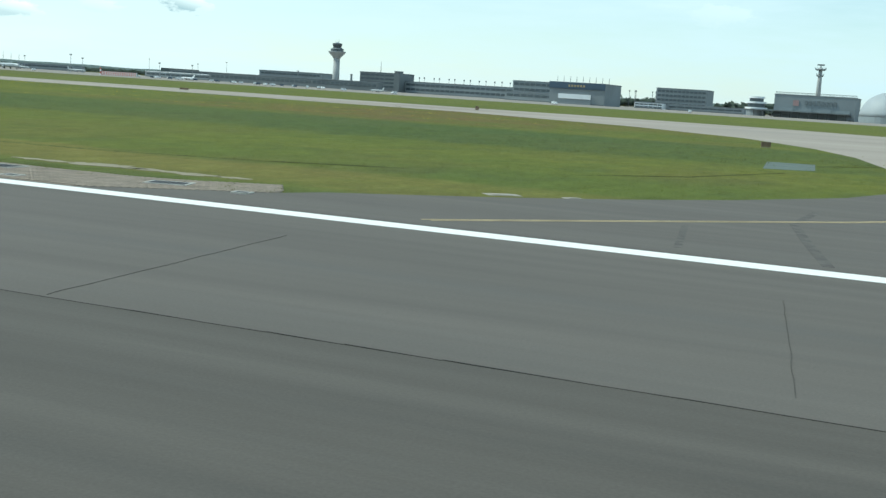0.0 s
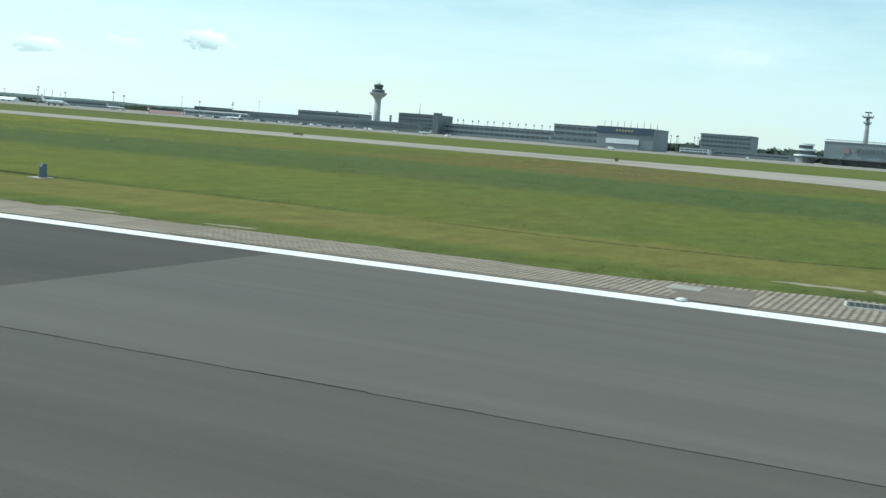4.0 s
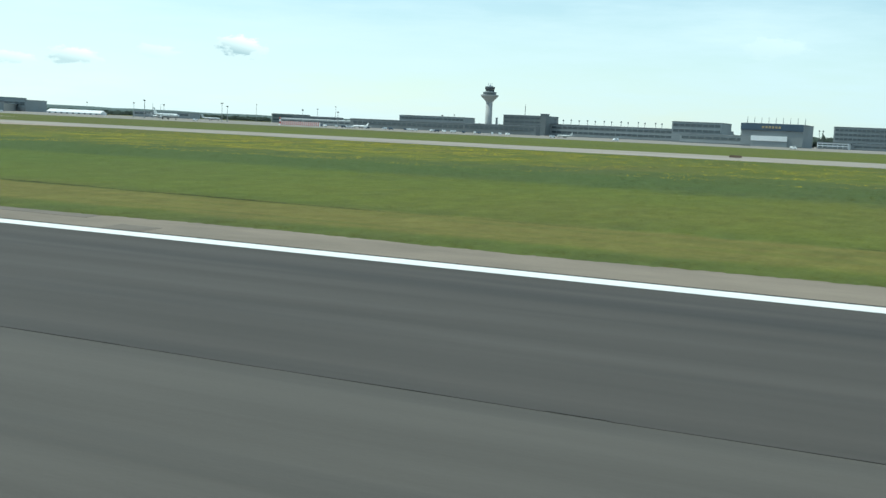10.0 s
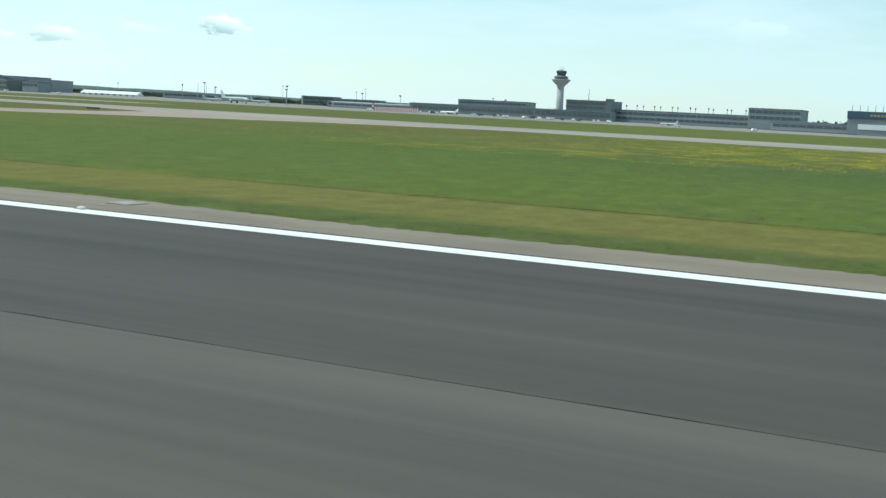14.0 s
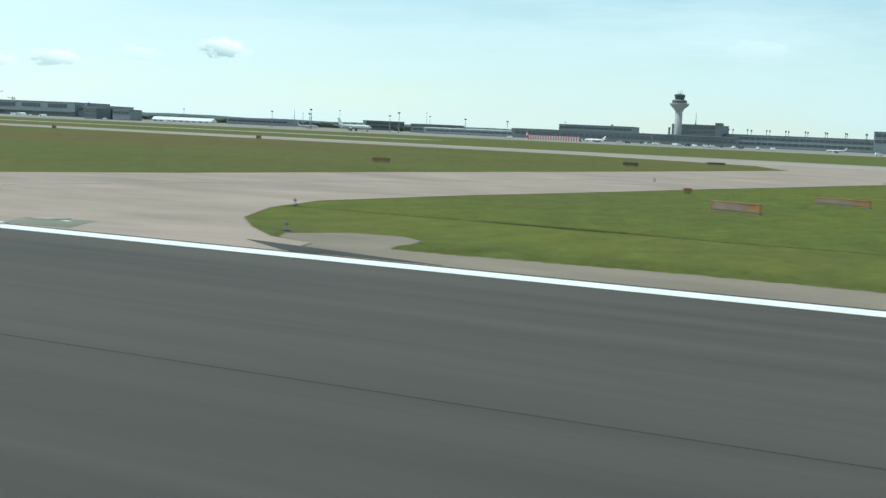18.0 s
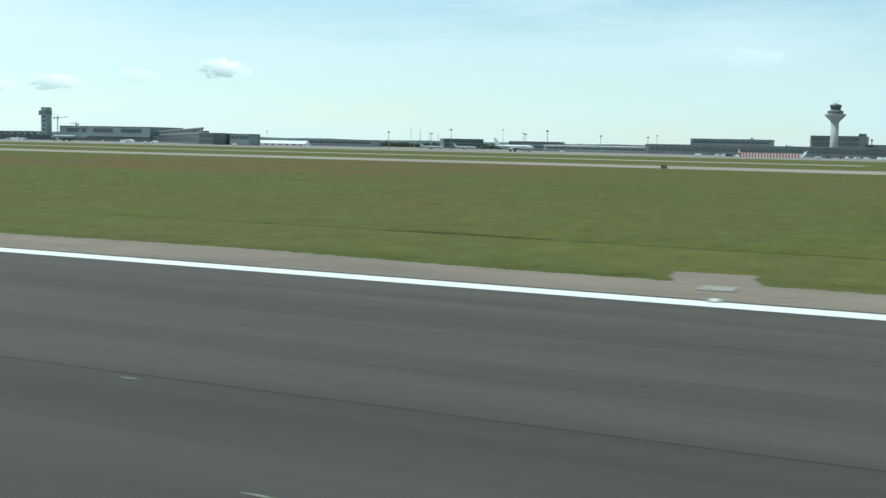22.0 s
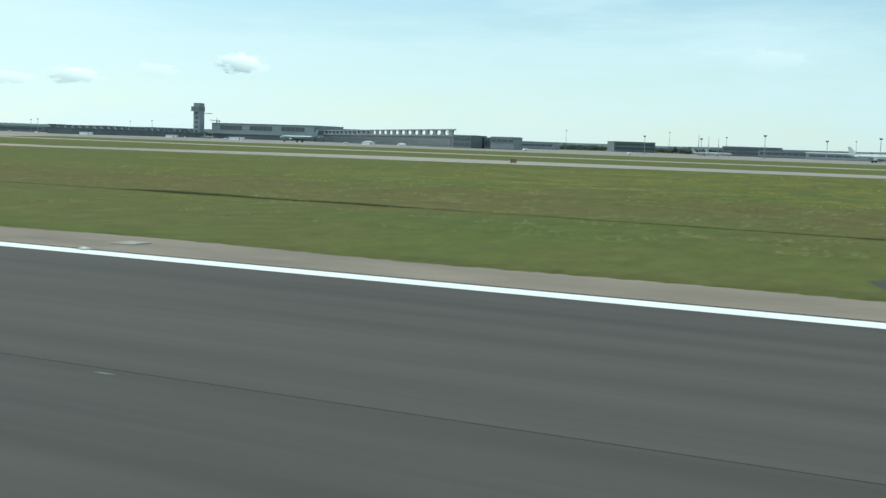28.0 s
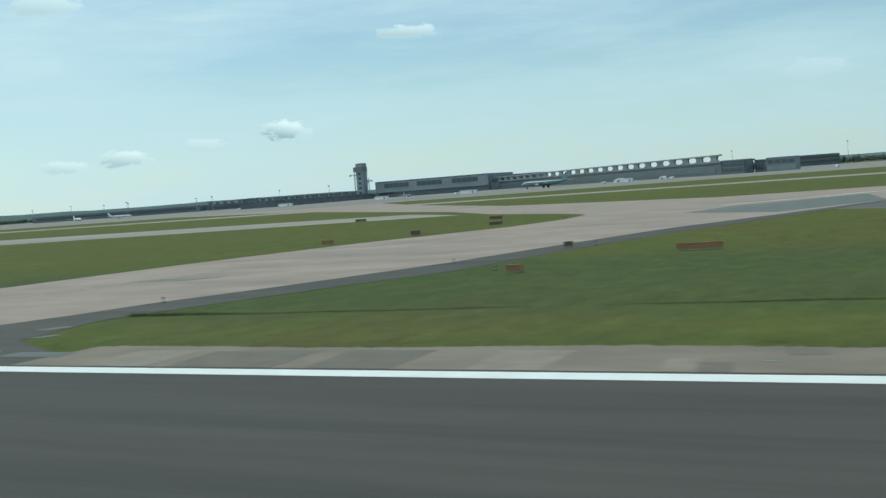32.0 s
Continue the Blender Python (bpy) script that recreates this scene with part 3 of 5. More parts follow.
# exit taxiway at the start
inner = [(45.2, 19.6), (48.65, 22.5), (49.2, 23.6), (50.4, 24.7), (52.5, 26.8), (54.7, 29.4), (57.0, 32.7), (59.6, 37.8), (60.7, 42), (61.2, 50), (60.7, 56)]
bend = [(60.7, 56.02), (60.2, 60), (57.2, 77), (53.2, 91), (45, 110), (30, 128), (0, 147)]
setting("taxiway_1", Geo().prism(inner + [(109, 56), (110, 19.6)], -0.4, -0.003), asphalt_pale, "grey asphalt exit taxiway curving off the runway", "taxiway")
setting("taxiway_bend", Geo().prism(bend + [(0, 198), (40, 192), (75, 165), (100, 120), (109, 56.02)], -0.4, -0.003), concrete_far, "pale concrete bend of the exit taxiway", "taxiway")
g = Geo()
for off in (0.0, 0.2):
    pts = [(53.1 + off, 20.4), (56.1 + off, 24.0), (60.3 + off, 29.1), (66, 37.5), (70, 47)]
    for (x0, y0), (x1, y1) in zip(pts, pts[1:]):
        d = Vector((y0 - y1, x1 - x0)).normalized() * 0.04
        g.prism([(x0 - d.x, y0 - d.y), (x1 - d.x, y1 - d.y), (x1 + d.x, y1 + d.y), (x0 + d.x, y0 + d.y)], -0.01, 0.003)
setting("taxi_line_double", g, yellow_worn, "thin double yellow taxiway centre line", "road marking")

# long parallel taxiway and the apron far behind it
near_edge = [(2, 147), (-60, 152), (-160, 154), (-260, 158), (-350, 162), (-470, 161), (-540, 156), (-590, 146), (-640, 132)]
setting("parallel_taxiway", Geo().prism(near_edge + [(-650, 150), (-600, 186), (-520, 187), (-350, 192), (-160, 196), (-60, 196), (2, 196)], -0.4, -0.006), concrete_far, "pale concrete parallel taxiway", "taxiway")
setting("apron", Geo().prism([(-2300, 430), (-900, 400), (-700, 460), (-300, 470), (500, 470), (500, 1250), (-2300, 1250)], -0.4, -0.004), apron_worn, "wide pale concrete apron before the terminals", "apron")
setting("taxiway_strip_1", Geo().prism([(-420, 268), (-330, 267), (-330, 291), (-420, 292)], -0.4, -0.008), concrete_far, "pale concrete taxiway between meadows", "taxiway")
setting("taxiway_strip_2", Geo().prism([(-1500, 300), (-700, 262), (-420, 268), (-420, 290), (-700, 288), (-1500, 330)], -0.4, -0.009), concrete_far, "pale concrete taxiway between meadows", "taxiway")

# concrete exit taxiway passed midway
right = [(-206.2, 19.6), (-206.8, 21.4), (-208.2, 22.0), (-209.9, 23.7), (-211.6, 25.8), (-213.3, 29.6), (-214.1, 33.7), (-212.8, 41.7), (-210.4, 51), (-208.2, 60.7), (-201.4, 88), (-193, 112), (-184, 134), (-165, 155)]
left = [(-245, 157), (-219, 142), (-212.5, 124), (-217, 100), (-221, 80), (-225, 62), (-228.5, 45), (-231.5, 35.8), (-234.4, 31), (-239, 25), (-242.8, 22), (-243, 19.6)]
setting("taxiway_2", Geo().prism(right + left, -0.4, -0.002), concrete_taxi, "light concrete exit taxiway with a rounded grass corner", "taxiway")
setting("asphalt_patch_1", Geo().prism([(-214.0, 19.7), (-214.8, 21.2), (-213.0, 21.7), (-212.2, 19.9)], -0.1, 0.003), patch_green, "dark asphalt patch on the concrete", "patch")
setting("shoulder_bay", Geo().prism(wobble([(-242.8, 21.9), (-243.1, 23.4), (-244.5, 24.4), (-247, 24.0), (-249.6, 23.1), (-250.6, 21.9)], 0.06, 0.4, 5), -0.4, -0.007), shoulder_mat, "bare worn concrete bay beside the runway", "shoulder")


def painted_line(name, points, width, mat, label, z=0.0055):
    g = Geo()
    for (x0, y0), (x1, y1) in zip(points, points[1:]):
        d = Vector((y0 - y1, x1 - x0)).normalized() * width * 0.5
        g.prism([(x0 - d.x, y0 - d.y), (x1 - d.x, y1 - d.y), (x1 + d.x, y1 + d.y), (x0 + d.x, y0 + d.y)], -0.01, z)
    return setting(name, g, mat, label, "road marking")


painted_line("taxi_line_runway", [(-228.6, 17.6), (-230.5, 14.9), (-232.3, 11.8), (-233.4, 9.9), (-236.0, 7.2), (-241, 4.2), (-250, 1.5)], 0.2, yellow_paint, "solid yellow lead-off line on the runway")
painted_line("taxi_line_exit", [(-227.4, 20.4), (-225.4, 27.4), (-222.6, 39.9), (-217, 62), (-209, 92), (-200, 124)], 0.2, yellow_worn, "faded yellow taxiway centre line")
painted_line("tyre_mark_1", [(-224.0, 15.8), (-223.6, 14.2), (-223.0, 12.6), (-222.3, 10.9), (-221.6, 9.2), (-220.6, 6.9), (-219.4, 4.4)], 0.2, tyre_mark, "black curved tyre mark on the asphalt", 0.002)
painted_line("tyre_mark_2", [(60.7, 20.0), (60.0, 23.4), (59.3, 27.2), (59.4, 31)], 0.2, tyre_faint, "dark curved tyre mark on the taxiway", 0.001)
painted_line("tyre_mark_3", [(58.1, 20.4), (57.4, 24.4)], 0.14, tyre_faint, "faint black tyre mark on the taxiway", 0.001)

# dark asphalt pad in the verge
setting("asphalt_patch_2", Geo().prism(wobble([(-501.6, 21.6), (-495.4, 21.6), (-495.9, 24.4), (-497.4, 29.2), (-501.4, 28.4), (-502.9, 26.0), (-501.6, 21.6)], 0.1, 0.7, 4)[:-1], -0.3, -0.003), asphalt_patch, "dark asphalt pad set in the grass verge", "patch")
setting("soil_patch", Geo().prism(wobble([(-501.4, 28.5), (-497.8, 29.3), (-498.2, 30.0), (-501.2, 29.4), (-501.4, 28.5)], 0.12, 0.5, 6)[:-1], -0.3, -0.002), soil, "bare sandy soil behind the asphalt pad", "soil")
# repaired runway lane
setting("asphalt_patch_3", Geo().prism([(-577.6, 9.75), (-577.9, 18.6), (-594, 18.6), (-590, 9.75)], -0.05, 0.0015), asphalt_worn, "paler repaired strip of runway asphalt", "patch")

# closed taxiway with its barrier
setting("taxiway_3", Geo().prism([(-585.6, 19.6), (-585.6, 21.5), (-589.5, 22.9), (-593.2, 24.9), (-597.8, 28.6), (-606.2, 37.1), (-619.2, 50.9), (-632, 65), (-646, 83), (-660, 104), (-676, 112), (-668, 90), (-651.2, 73.4), (-640, 59), (-625.4, 44.1), (-613.6, 30.2), (-611.1, 27), (-610.6, 24), (-611, 19.6)], -0.4, -0.0055), asphalt_old, "old dark asphalt taxiway closed to traffic", "taxiway")
setting("shoulder_5", Geo().prism([(-611.0, 19.6), (-585.5, 19.6), (-585.5, 21.2), (-611.0, 21.2)], -0.4, -0.0035), shoulder_mat, "brownish worn asphalt runway shoulder", "shoulder")
for k, pts in enumerate(([(-615.6, 31.6), (-608, 32.4), (-601.0, 32.9)], [(-612.0, 27.4), (-605.9, 28.4), (-597.5, 28.2)], [(-610.8, 23.5), (-605.8, 23.4), (-592.4, 24.1)], [(-619.0, 37.0), (-615.0, 37.2), (-607.4, 38.4)],
                         [(-626, 44.6), (-614, 45.2)], [(-633, 51.6), (-621, 52.3)], [(-640.5, 60), (-628.6, 60.8)], [(-603.9, 35.0), (-606.2, 31.2), (-608.0, 27.2)], [(-616, 47), (-619.5, 39.5), (-621.5, 39.9)])):
    pts = wobble(pts, 0.05, 0.8, 30 + k)
    g = Geo()
    for (x0, y0), (x1, y1) in zip(pts, pts[1:]):
        g.prism([(x0, y0 - 0.07), (x1, y1 - 0.07), (x1, y1 + 0.07), (x0, y0 + 0.07)], -0.02, -0.003)
    setting("taxiway_joint", g, joint_mat, "dark sealed joint across the old taxiway", "pavement joint")
g = Geo()
for a, b in (((-604.4, 25.0), (-599.7, 24.9)), ((-602.4, 27.6), (-602.1, 22.5))):
    a, b = Vector(a), Vector(b)
    d = (b - a).normalized()
    s = Vector((-d.y, d.x)) * 0.42
    g.prism([tuple(a - s), tuple(b - s), tuple(b + s), tuple(a + s)], -0.01, 0.004 + 0.002 * (abs(d.y) > 0.5))
setting("closed_cross", g, yellow_worn, "worn yellow cross marking a closed taxiway", "road marking")

# fast exit near the end, its dark edge and the wide junction behind
setting("taxiway_4", Geo().prism([(-686, 19.6), (-684.4, 23.5), (-682.8, 27.6), (-682.0, 30.3), (-681.4, 33.6), (-679.5, 38.8), (-676.8, 48.8), (-675.2, 59.8), (-673.0, 72.1), (-668.9, 84), (-664.0, 100), (-653, 120), (-640, 134), (-652, 152), (-690, 146), (-735, 178), (-800, 262), (-900, 405), (-1010, 405), (-859, 291), (-735, 158), (-714, 130), (-700, 117), (-693, 108), (-691.2, 98), (-692, 87.6), (-697.5, 71.4), (-700.2, 55.6), (-701, 43), (-712, 19.6)], -0.4, -0.003), concrete_taxi, "light concrete fast-exit taxiway and junction", "taxiway")
setting("taxiway_edge", Geo().prism([(-672.0, 19.6), (-674.4, 21.8), (-677.6, 23.6), (-678.4, 26), (-679.0, 28.3), (-678.5, 30.5), (-677.3, 34.1), (-676.0, 38.1), (-673.9, 43.3), (-672.9, 54.4), (-671.0, 65.9), (-667.9, 78.4), (-663.1, 98.2), (-652.5, 117), (-653.4, 120.3), (-664.4, 100), (-669.3, 84), (-673.4, 72.1), (-675.6, 59.8), (-677.2, 48.8), (-679.9, 38.8), (-681.8, 33.6), (-682.4, 30.3), (-683.2, 27.6), (-684.8, 23.5), (-686.2, 19.6)], -0.4, -0.005), asphalt_near, "dark asphalt edge strip of the taxiway", "shoulder")
for pts in ([(-679.6, 26.0), (-679.2, 26.9), (-678.6, 26.7), (-679.0, 25.9)], [(-677.9, 24.2), (-677.6, 24.9), (-677.1, 24.8), (-677.4, 24.2)], [(-675.3, 20.8), (-675.3, 21.6), (-673.2, 21.6), (-673.0, 20.8)]):
    setting("concrete_slab", Geo().prism(pts, -0.1, 0.001), patch_grey, "pale concrete slab let into the asphalt", "slab")
setting("taxiway_5", Geo().prism([(-722, 136), (-742, 158), (-1300, 172), (-1300, 138), (-800, 126)], -0.4, -0.007), concrete_far, "narrow pale concrete taxiway", "taxiway")
painted_line("taxi_line_fast_exit", [(-699, 19.7), (-693, 38), (-689, 58), (-684.5, 78), (-679, 98), (-668, 126)], 0.18, yellow_worn, "faded yellow taxiway centre line")
setting("asphalt_patch_4", Geo().prism([(-692.4, 43.4), (-692.6, 45.0), (-687.4, 45.2), (-688.6, 43.6)], -0.1, 0.002), patch_green, "greenish dark asphalt patch on the concrete", "patch")
setting("asphalt_patch_5", Geo().prism([(54.9, 53), (57.0, 54.5), (56.3, 61.5), (54.0, 61)], -0.4, -0.008), blue_slab, "pale blue-grey slab in the grass", "patch")

# bare worn corner between the shoulder and the taxiway, with a dark wedge of asphalt
setting("shoulder_corner", Geo().prism(wobble([(-205.0, 21.7), (-205.2, 23.7), (-206.0, 24.4), (-207.4, 24.2), (-208.4, 22.9)], 0.05, 0.35, 9) + [(-208.0, 22.05), (-206.7, 21.3), (-206.1, 19.7), (-205.0, 19.7)], -0.4, -0.0035), shoulder_mat, "bare worn corner of the runway shoulder", "shoulder")
setting("asphalt_wedge", Geo().prism([(-208.2, 21.0), (-206.4, 19.72), (-202.8, 19.72), (-206.0, 20.5)], -0.1, 0.002), asphalt_patch, "dark wedge of newer asphalt at the corner", "patch")
setting("asphalt_patch_6", Geo().prism([(-679.7, 96.6), (-678.4, 106.7), (-668.5, 122), (-663.8, 101), (-669.9, 88.0)], -0.1, 0.0015), patch_grey, "grey asphalt area on the concrete junction", "patch")
painted_line("taxi_line_junction", [(-680.5, 112), (-668, 128), (-655, 141)], 0.3, white_paint, "pale painted line across the junction", 0.0035)
painted_line("patch_mark", [(-213.55, 21.15), (-213.3, 21.1)], 0.12, white_paint, "small white paint mark on the patch", 0.005)


# ---------------------------------------------------------------- buildings
def frame_along(x0, y0, x1, y1):
    """Pose at the first corner, x along the front, y to the back; and the front's length."""
    return pose(x0, y0, -0.3, 0, 0, math.degrees(math.atan2(y1 - y0, x1 - x0))), math.hypot(x1 - x0, y1 - y0)


def building(name, label, front, depth, height, wall, storeys=0, roof=roof_grey, glass=glass_dark, bays=0, parapet=0.5, first=0.18, category="building"):
    """A flat-roofed block with a band of windows on each storey, divided into bays."""
    m, length = frame_along(*front)
    ob = thing(name, label, category, m)
    part("wall", Geo().box(length / 2, depth / 2, 0, length, depth, height - parapet + 0.3), wall, ob)
    g = Geo().box(length / 2, depth / 2, height - parapet + 0.3, length + 0.5, depth + 0.5, parapet)
    g.box(length / 2, depth / 2, height + 0.3, length * 0.96, depth * 0.9, 0.12)
    part("roof", g, roof, ob)
    part("plinth", Geo().box(length / 2, -0.1, 0, length * 0.99, 0.3, 1.0), wall_dark, ob)
    if storeys:
        step = (height - parapet) * (1 - first) / storeys
        n = bays or max(3, int(length / 5))
        for s in range(storeys):
            z = height * first + s * step + step * 0.25
            band = part("window_band", Geo().box(length / 2, -0.08, z, length * 0.95, 0.24, step * 0.48), glass, ob)
            post = Geo().box(0, 0, 0, 0.35, 0.12, step * 0.48 + 0.1).mesh("mullion")
            for i in range(n + 1):
                part("mullion", post, wall, band).location = (length * (0.025 + 0.95 * i / n), -0.24, z - 0.05)
    return ob, length


building("terminal_block", "dark grey terminal office block with flat roof", (-434, 949, -393.5, 949), 30, 16.8, wall_dark, 4)
b, n = building("stair_tower", "dark concrete stair tower beside the terminal block", (-398, 946.5, -393, 946.5), 8, 18.6, wall_dark, 0)
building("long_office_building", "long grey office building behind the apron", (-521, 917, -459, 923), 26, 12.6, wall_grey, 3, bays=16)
building("low_terminal_hall", "low dark glazed terminal hall", (-545, 872, -418, 860), 24, 7.4, wall_dark, 1, bays=24, first=0.3)
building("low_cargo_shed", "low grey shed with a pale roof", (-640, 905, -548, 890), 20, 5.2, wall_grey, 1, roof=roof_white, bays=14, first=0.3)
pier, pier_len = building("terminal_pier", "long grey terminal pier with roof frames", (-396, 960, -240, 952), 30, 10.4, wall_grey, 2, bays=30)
for row, off in ((1.5, 6.0), (27.0, 3.0)):
    for i in range(10):
        u = off + i * 15.3
        post = part("roof_post", Geo().turned(u, row, [(10.6, 0.20), (14.6, 0.14)], 6), steel_dark, pier)
        part("head", Geo().turned(u, row, [(13.6, 0.3), (14.1, 0.62), (14.9, 0.66), (15.2, 0.4)], 8), wall_dark, post)
for u, v in ((52, 18), (57, 18), (72, 18), (75, 18), (61.5, 6)):
    post = part("roof_post", Geo().turned(pier_len + u, v, [(0, 0.3), (14.0, 0.14)], 6), steel_dark, pier)
    part("head", Geo().turned(pier_len + u, v, [(13.0, 0.3), (13.5, 0.6), (14.3, 0.6)], 8), wall_dark, post)
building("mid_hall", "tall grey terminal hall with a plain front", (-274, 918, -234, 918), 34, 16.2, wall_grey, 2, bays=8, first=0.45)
building("annex_hall", "pale low annex before the terminal hall", (-255, 905, -226, 905), 12, 7.2, wall_pale, 1, bays=6, first=0.4)
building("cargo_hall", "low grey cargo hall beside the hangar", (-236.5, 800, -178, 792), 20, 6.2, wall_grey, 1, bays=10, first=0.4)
hang, hl = building("aircraft_hangar", "pale hangar with dark blue fascia and white door", (-181, 735, -143.5, 735), 40, 14.2, wall_pale, 0)
part("fascia", Geo().box(hl / 2, -0.35, 10.2, hl + 0.4, 0.6, 4.2), wall_blue, hang, "dark blue fascia along the roof edge")
for i in range(6):
    part("fascia_panel", Geo().box(3.2 + i * 6.2, -0.68, 10.6, 5.8, 0.1, 3.4), wall_blue, hang)
for i in range(6):
    part("sign_bar", Geo().box(13.5 + i * 2.0, -0.78, 11.6, 1.3, 0.1, 1.3), yellow_worn, hang, "faded yellow sign letter bar")
part("door", Geo().box(17.4, -0.5, 3.8, 22.0, 0.9, 3.1), wall_white, hang, "bright white sliding door panel")
part("lower_door", Geo().box(17.4, -0.3, 0.3, 22.0, 0.5, 3.4), wall_grey, hang)
for i in range(9):
    part("roof_pole", Geo().turned(hl * (0.03 + i * 0.118), 12, [(14.2, 0.22), (18.6, 0.12)], 6), steel, hang)
building("office_block", "grey office block with four rows of windows", (-146, 889, -107, 889), 26, 16.3, wall_pale, 4, bays=12)
building("gate_building", "low building with white window bands", (-150, 840, -129, 840), 10, 4.6, wall_white, 2, bays=6, first=0.15)
building("freight_shed", "low grey freight shed", (-128, 850, -72, 846), 14, 4.2, wall_grey, 1, bays=9, first=0.35)
big, bl = building("freight_hangar", "large pale freight hangar with roof truss", (-45.5, 800, 6, 800), 42, 15.3, wall_pale, 0)
part("logo_square", Geo().box(14, -0.3, 8.4, 3.6, 0.4, 3.6), faded_red, big, "faded red square sign")
for i in range(8):
    part("sign_bar", Geo().box(20.5 + i * 2.6, -0.3, 9.2, 1.7, 0.4, 2.8), wall_dark, big)
g = Geo()
for i in range(26):
    g.beam((i * 2, 2, 15.3), (1 + i * 2, 2, 16.9), 0.22)
    g.beam((2 + i * 2, 2, 15.3), (1 + i * 2, 2, 16.9), 0.22)
g.beam((0, 2, 16.9), (51.5, 2, 16.9), 0.3)
part("roof_truss", g, steel, big)
part("canopy", Geo().box(18, -6, 4.2, 62, 12, 0.7), wall_dark, big, "long dark canopy before the gates")
for i in range(11):
    part("canopy_post", Geo().box(-11 + i * 5.8, -11.5, 0, 0.4, 0.4, 4.2), steel_dark, big)
for u in (8, 20, 32, 44):
    part("gate", Geo().box(u, -0.25, 0.3, 8.5, 0.4, 6.5), wall_grey, big)
r_ob = thing("round_pavilion", "round stacked white pavilion building", "building", pose(-57, 800, -0.3))
for z, rad, mat, nm in ((0, 6.2, wall_grey, "ground_floor"), (4.6, 7.4, wall_white, "balcony"), (5.8, 5.6, glass_dark, "window_band"), (8.4, 6.6, wall_white, "upper_balcony"), (9.6, 4.6, glass_dark, "lookout"), (11.8, 5.4, wall_white, "roof")):
    part(nm, Geo().turned(0, 0, [(z, rad), (z + (4.6 if z == 0 else 1.2 if mat is wall_white else 2.6), rad)], 20), mat, r_ob)
dome = thing("storage_dome", "large pale storage dome on a low drum", "dome", pose(29, 760, -0.3))
part("drum", Geo().turned(0, 0, [(0, 18), (4, 18)], 28), wall_grey, dome)
part("shell", Geo().turned(0, 0, [(4 + 15.5 * math.sin(a * math.pi / 20), max(0.05, 18 * math.cos(a * math.pi / 20))) for a in range(11)], 28), dome_sheet, dome, smooth=True)

building("apron_hall", "low dark glazed hall before the control tower", (-421, 838, -358, 836), 8, 7.2, wall_dark, 1, bays=14, first=0.35)
# control tower
tw = thing("control_tower", "pale concrete control tower with flared dark cab", "control tower", pose(-404.5, 850, -0.3))
tw.scale = (1.0, 1.0, 1.05)
part("shaft", Geo().turned(0, 0, [(0, 3.0), (8, 2.8), (23.5, 2.6)], 24), tower_concrete, tw, smooth=True)
part("flare", Geo().turned(0, 0, [(23.5, 2.6), (25.0, 3.6), (26.8, 5.6), (28.2, 7.0), (28.6, 7.2), (29.2, 7.2)], 24), tower_concrete, tw)
part("gallery", Geo().turned(0, 0, [(29.2, 5.4), (30.8, 5.4)], 24), glass_dark, tw)
part("gallery_roof", Geo().turned(0, 0, [(30.8, 5.6), (31.1, 5.5), (31.9, 3.4)], 24), wall_dark, tw)
cab = part("cab", Geo().turned(0, 0, [(31.8, 2.9), (34.7, 3.8)], 16), glass_dark, tw)
for i in range(16):
    a = 2 * math.pi * i / 16
    part("cab_frame", Geo().beam((2.95 * math.cos(a), 2.95 * math.sin(a), 31.8), (3.85 * math.cos(a), 3.85 * math.sin(a), 34.7), 0.25), steel_dark, cab)
part("cab_roof", Geo().turned(0, 0, [(34.7, 4.0), (35.3, 3.9), (35.7, 2.2)], 16), wall_dark, tw)
for dx in (-1.5, 0.4, 1.6):
    part("antenna", Geo().turned(dx, 0, [(35.6, 0.16), (38.2, 0.08)], 6), steel, tw)
part("antenna_dome", Geo().turned(-0.4, 1, [(35.6, 0.9), (36.4, 0.8), (36.9, 0.1)], 10), wall_white, tw)

# radar tower
rt = thing("radar_tower", "slim concrete radar tower with stacked platforms", "tower", pose(-28.5, 903, -0.3))
part("shaft", Geo().turned(0, 0, [(0, 2.2), (26, 1.6), (38, 1.25)], 16), tower_concrete, rt, smooth=True)
for z, rad in ((31.4, 2.7), (35.8, 4.0)):
    g = Geo().turned(0, 0, [(z, rad * 0.75), (z + 0.6, rad), (z + 1.1, rad)], 18)
    pl = part("platform", g, wall_grey, rt)
    for i in range(12):
        a = 2 * math.pi * i / 12
        part("railing_post", Geo().beam((rad * math.cos(a), rad * math.sin(a), z + 1.1), (rad * math.cos(a), rad * math.sin(a), z + 2.2), 0.18), steel, pl)
part("radar_bar", Geo().box(0, 0, 39.4, 5.0, 0.8, 1.0), steel_dark, rt)
part("mast", Geo().turned(0, 0, [(38, 0.5), (40.5, 0.25)], 8), steel, rt)
ant = thing("roof_antenna", "thin steel antenna mast on the terminal roof", "antenna", pose(-416, 955, 16.7))
part("mast", Geo().turned(0, 0, [(0, 0.35), (10, 0.12)], 6), steel_dark, ant)
part("foot", Geo().box(0, 0, -0.25, 1.6, 1.6, 0.6), steel_dark, ant)
chim = thing("chimney", "slim grey chimney beside the office building", "chimney", pose(-430, 925, -0.3))
part("stack", Geo().turned(0, 0, [(0, 1.3), (13, 0.9)], 12), wall_grey, chim)
part("rim", Geo().turned(0, 0, [(13, 1.1), (13.8, 1.1)], 12), wall_dark, chim)

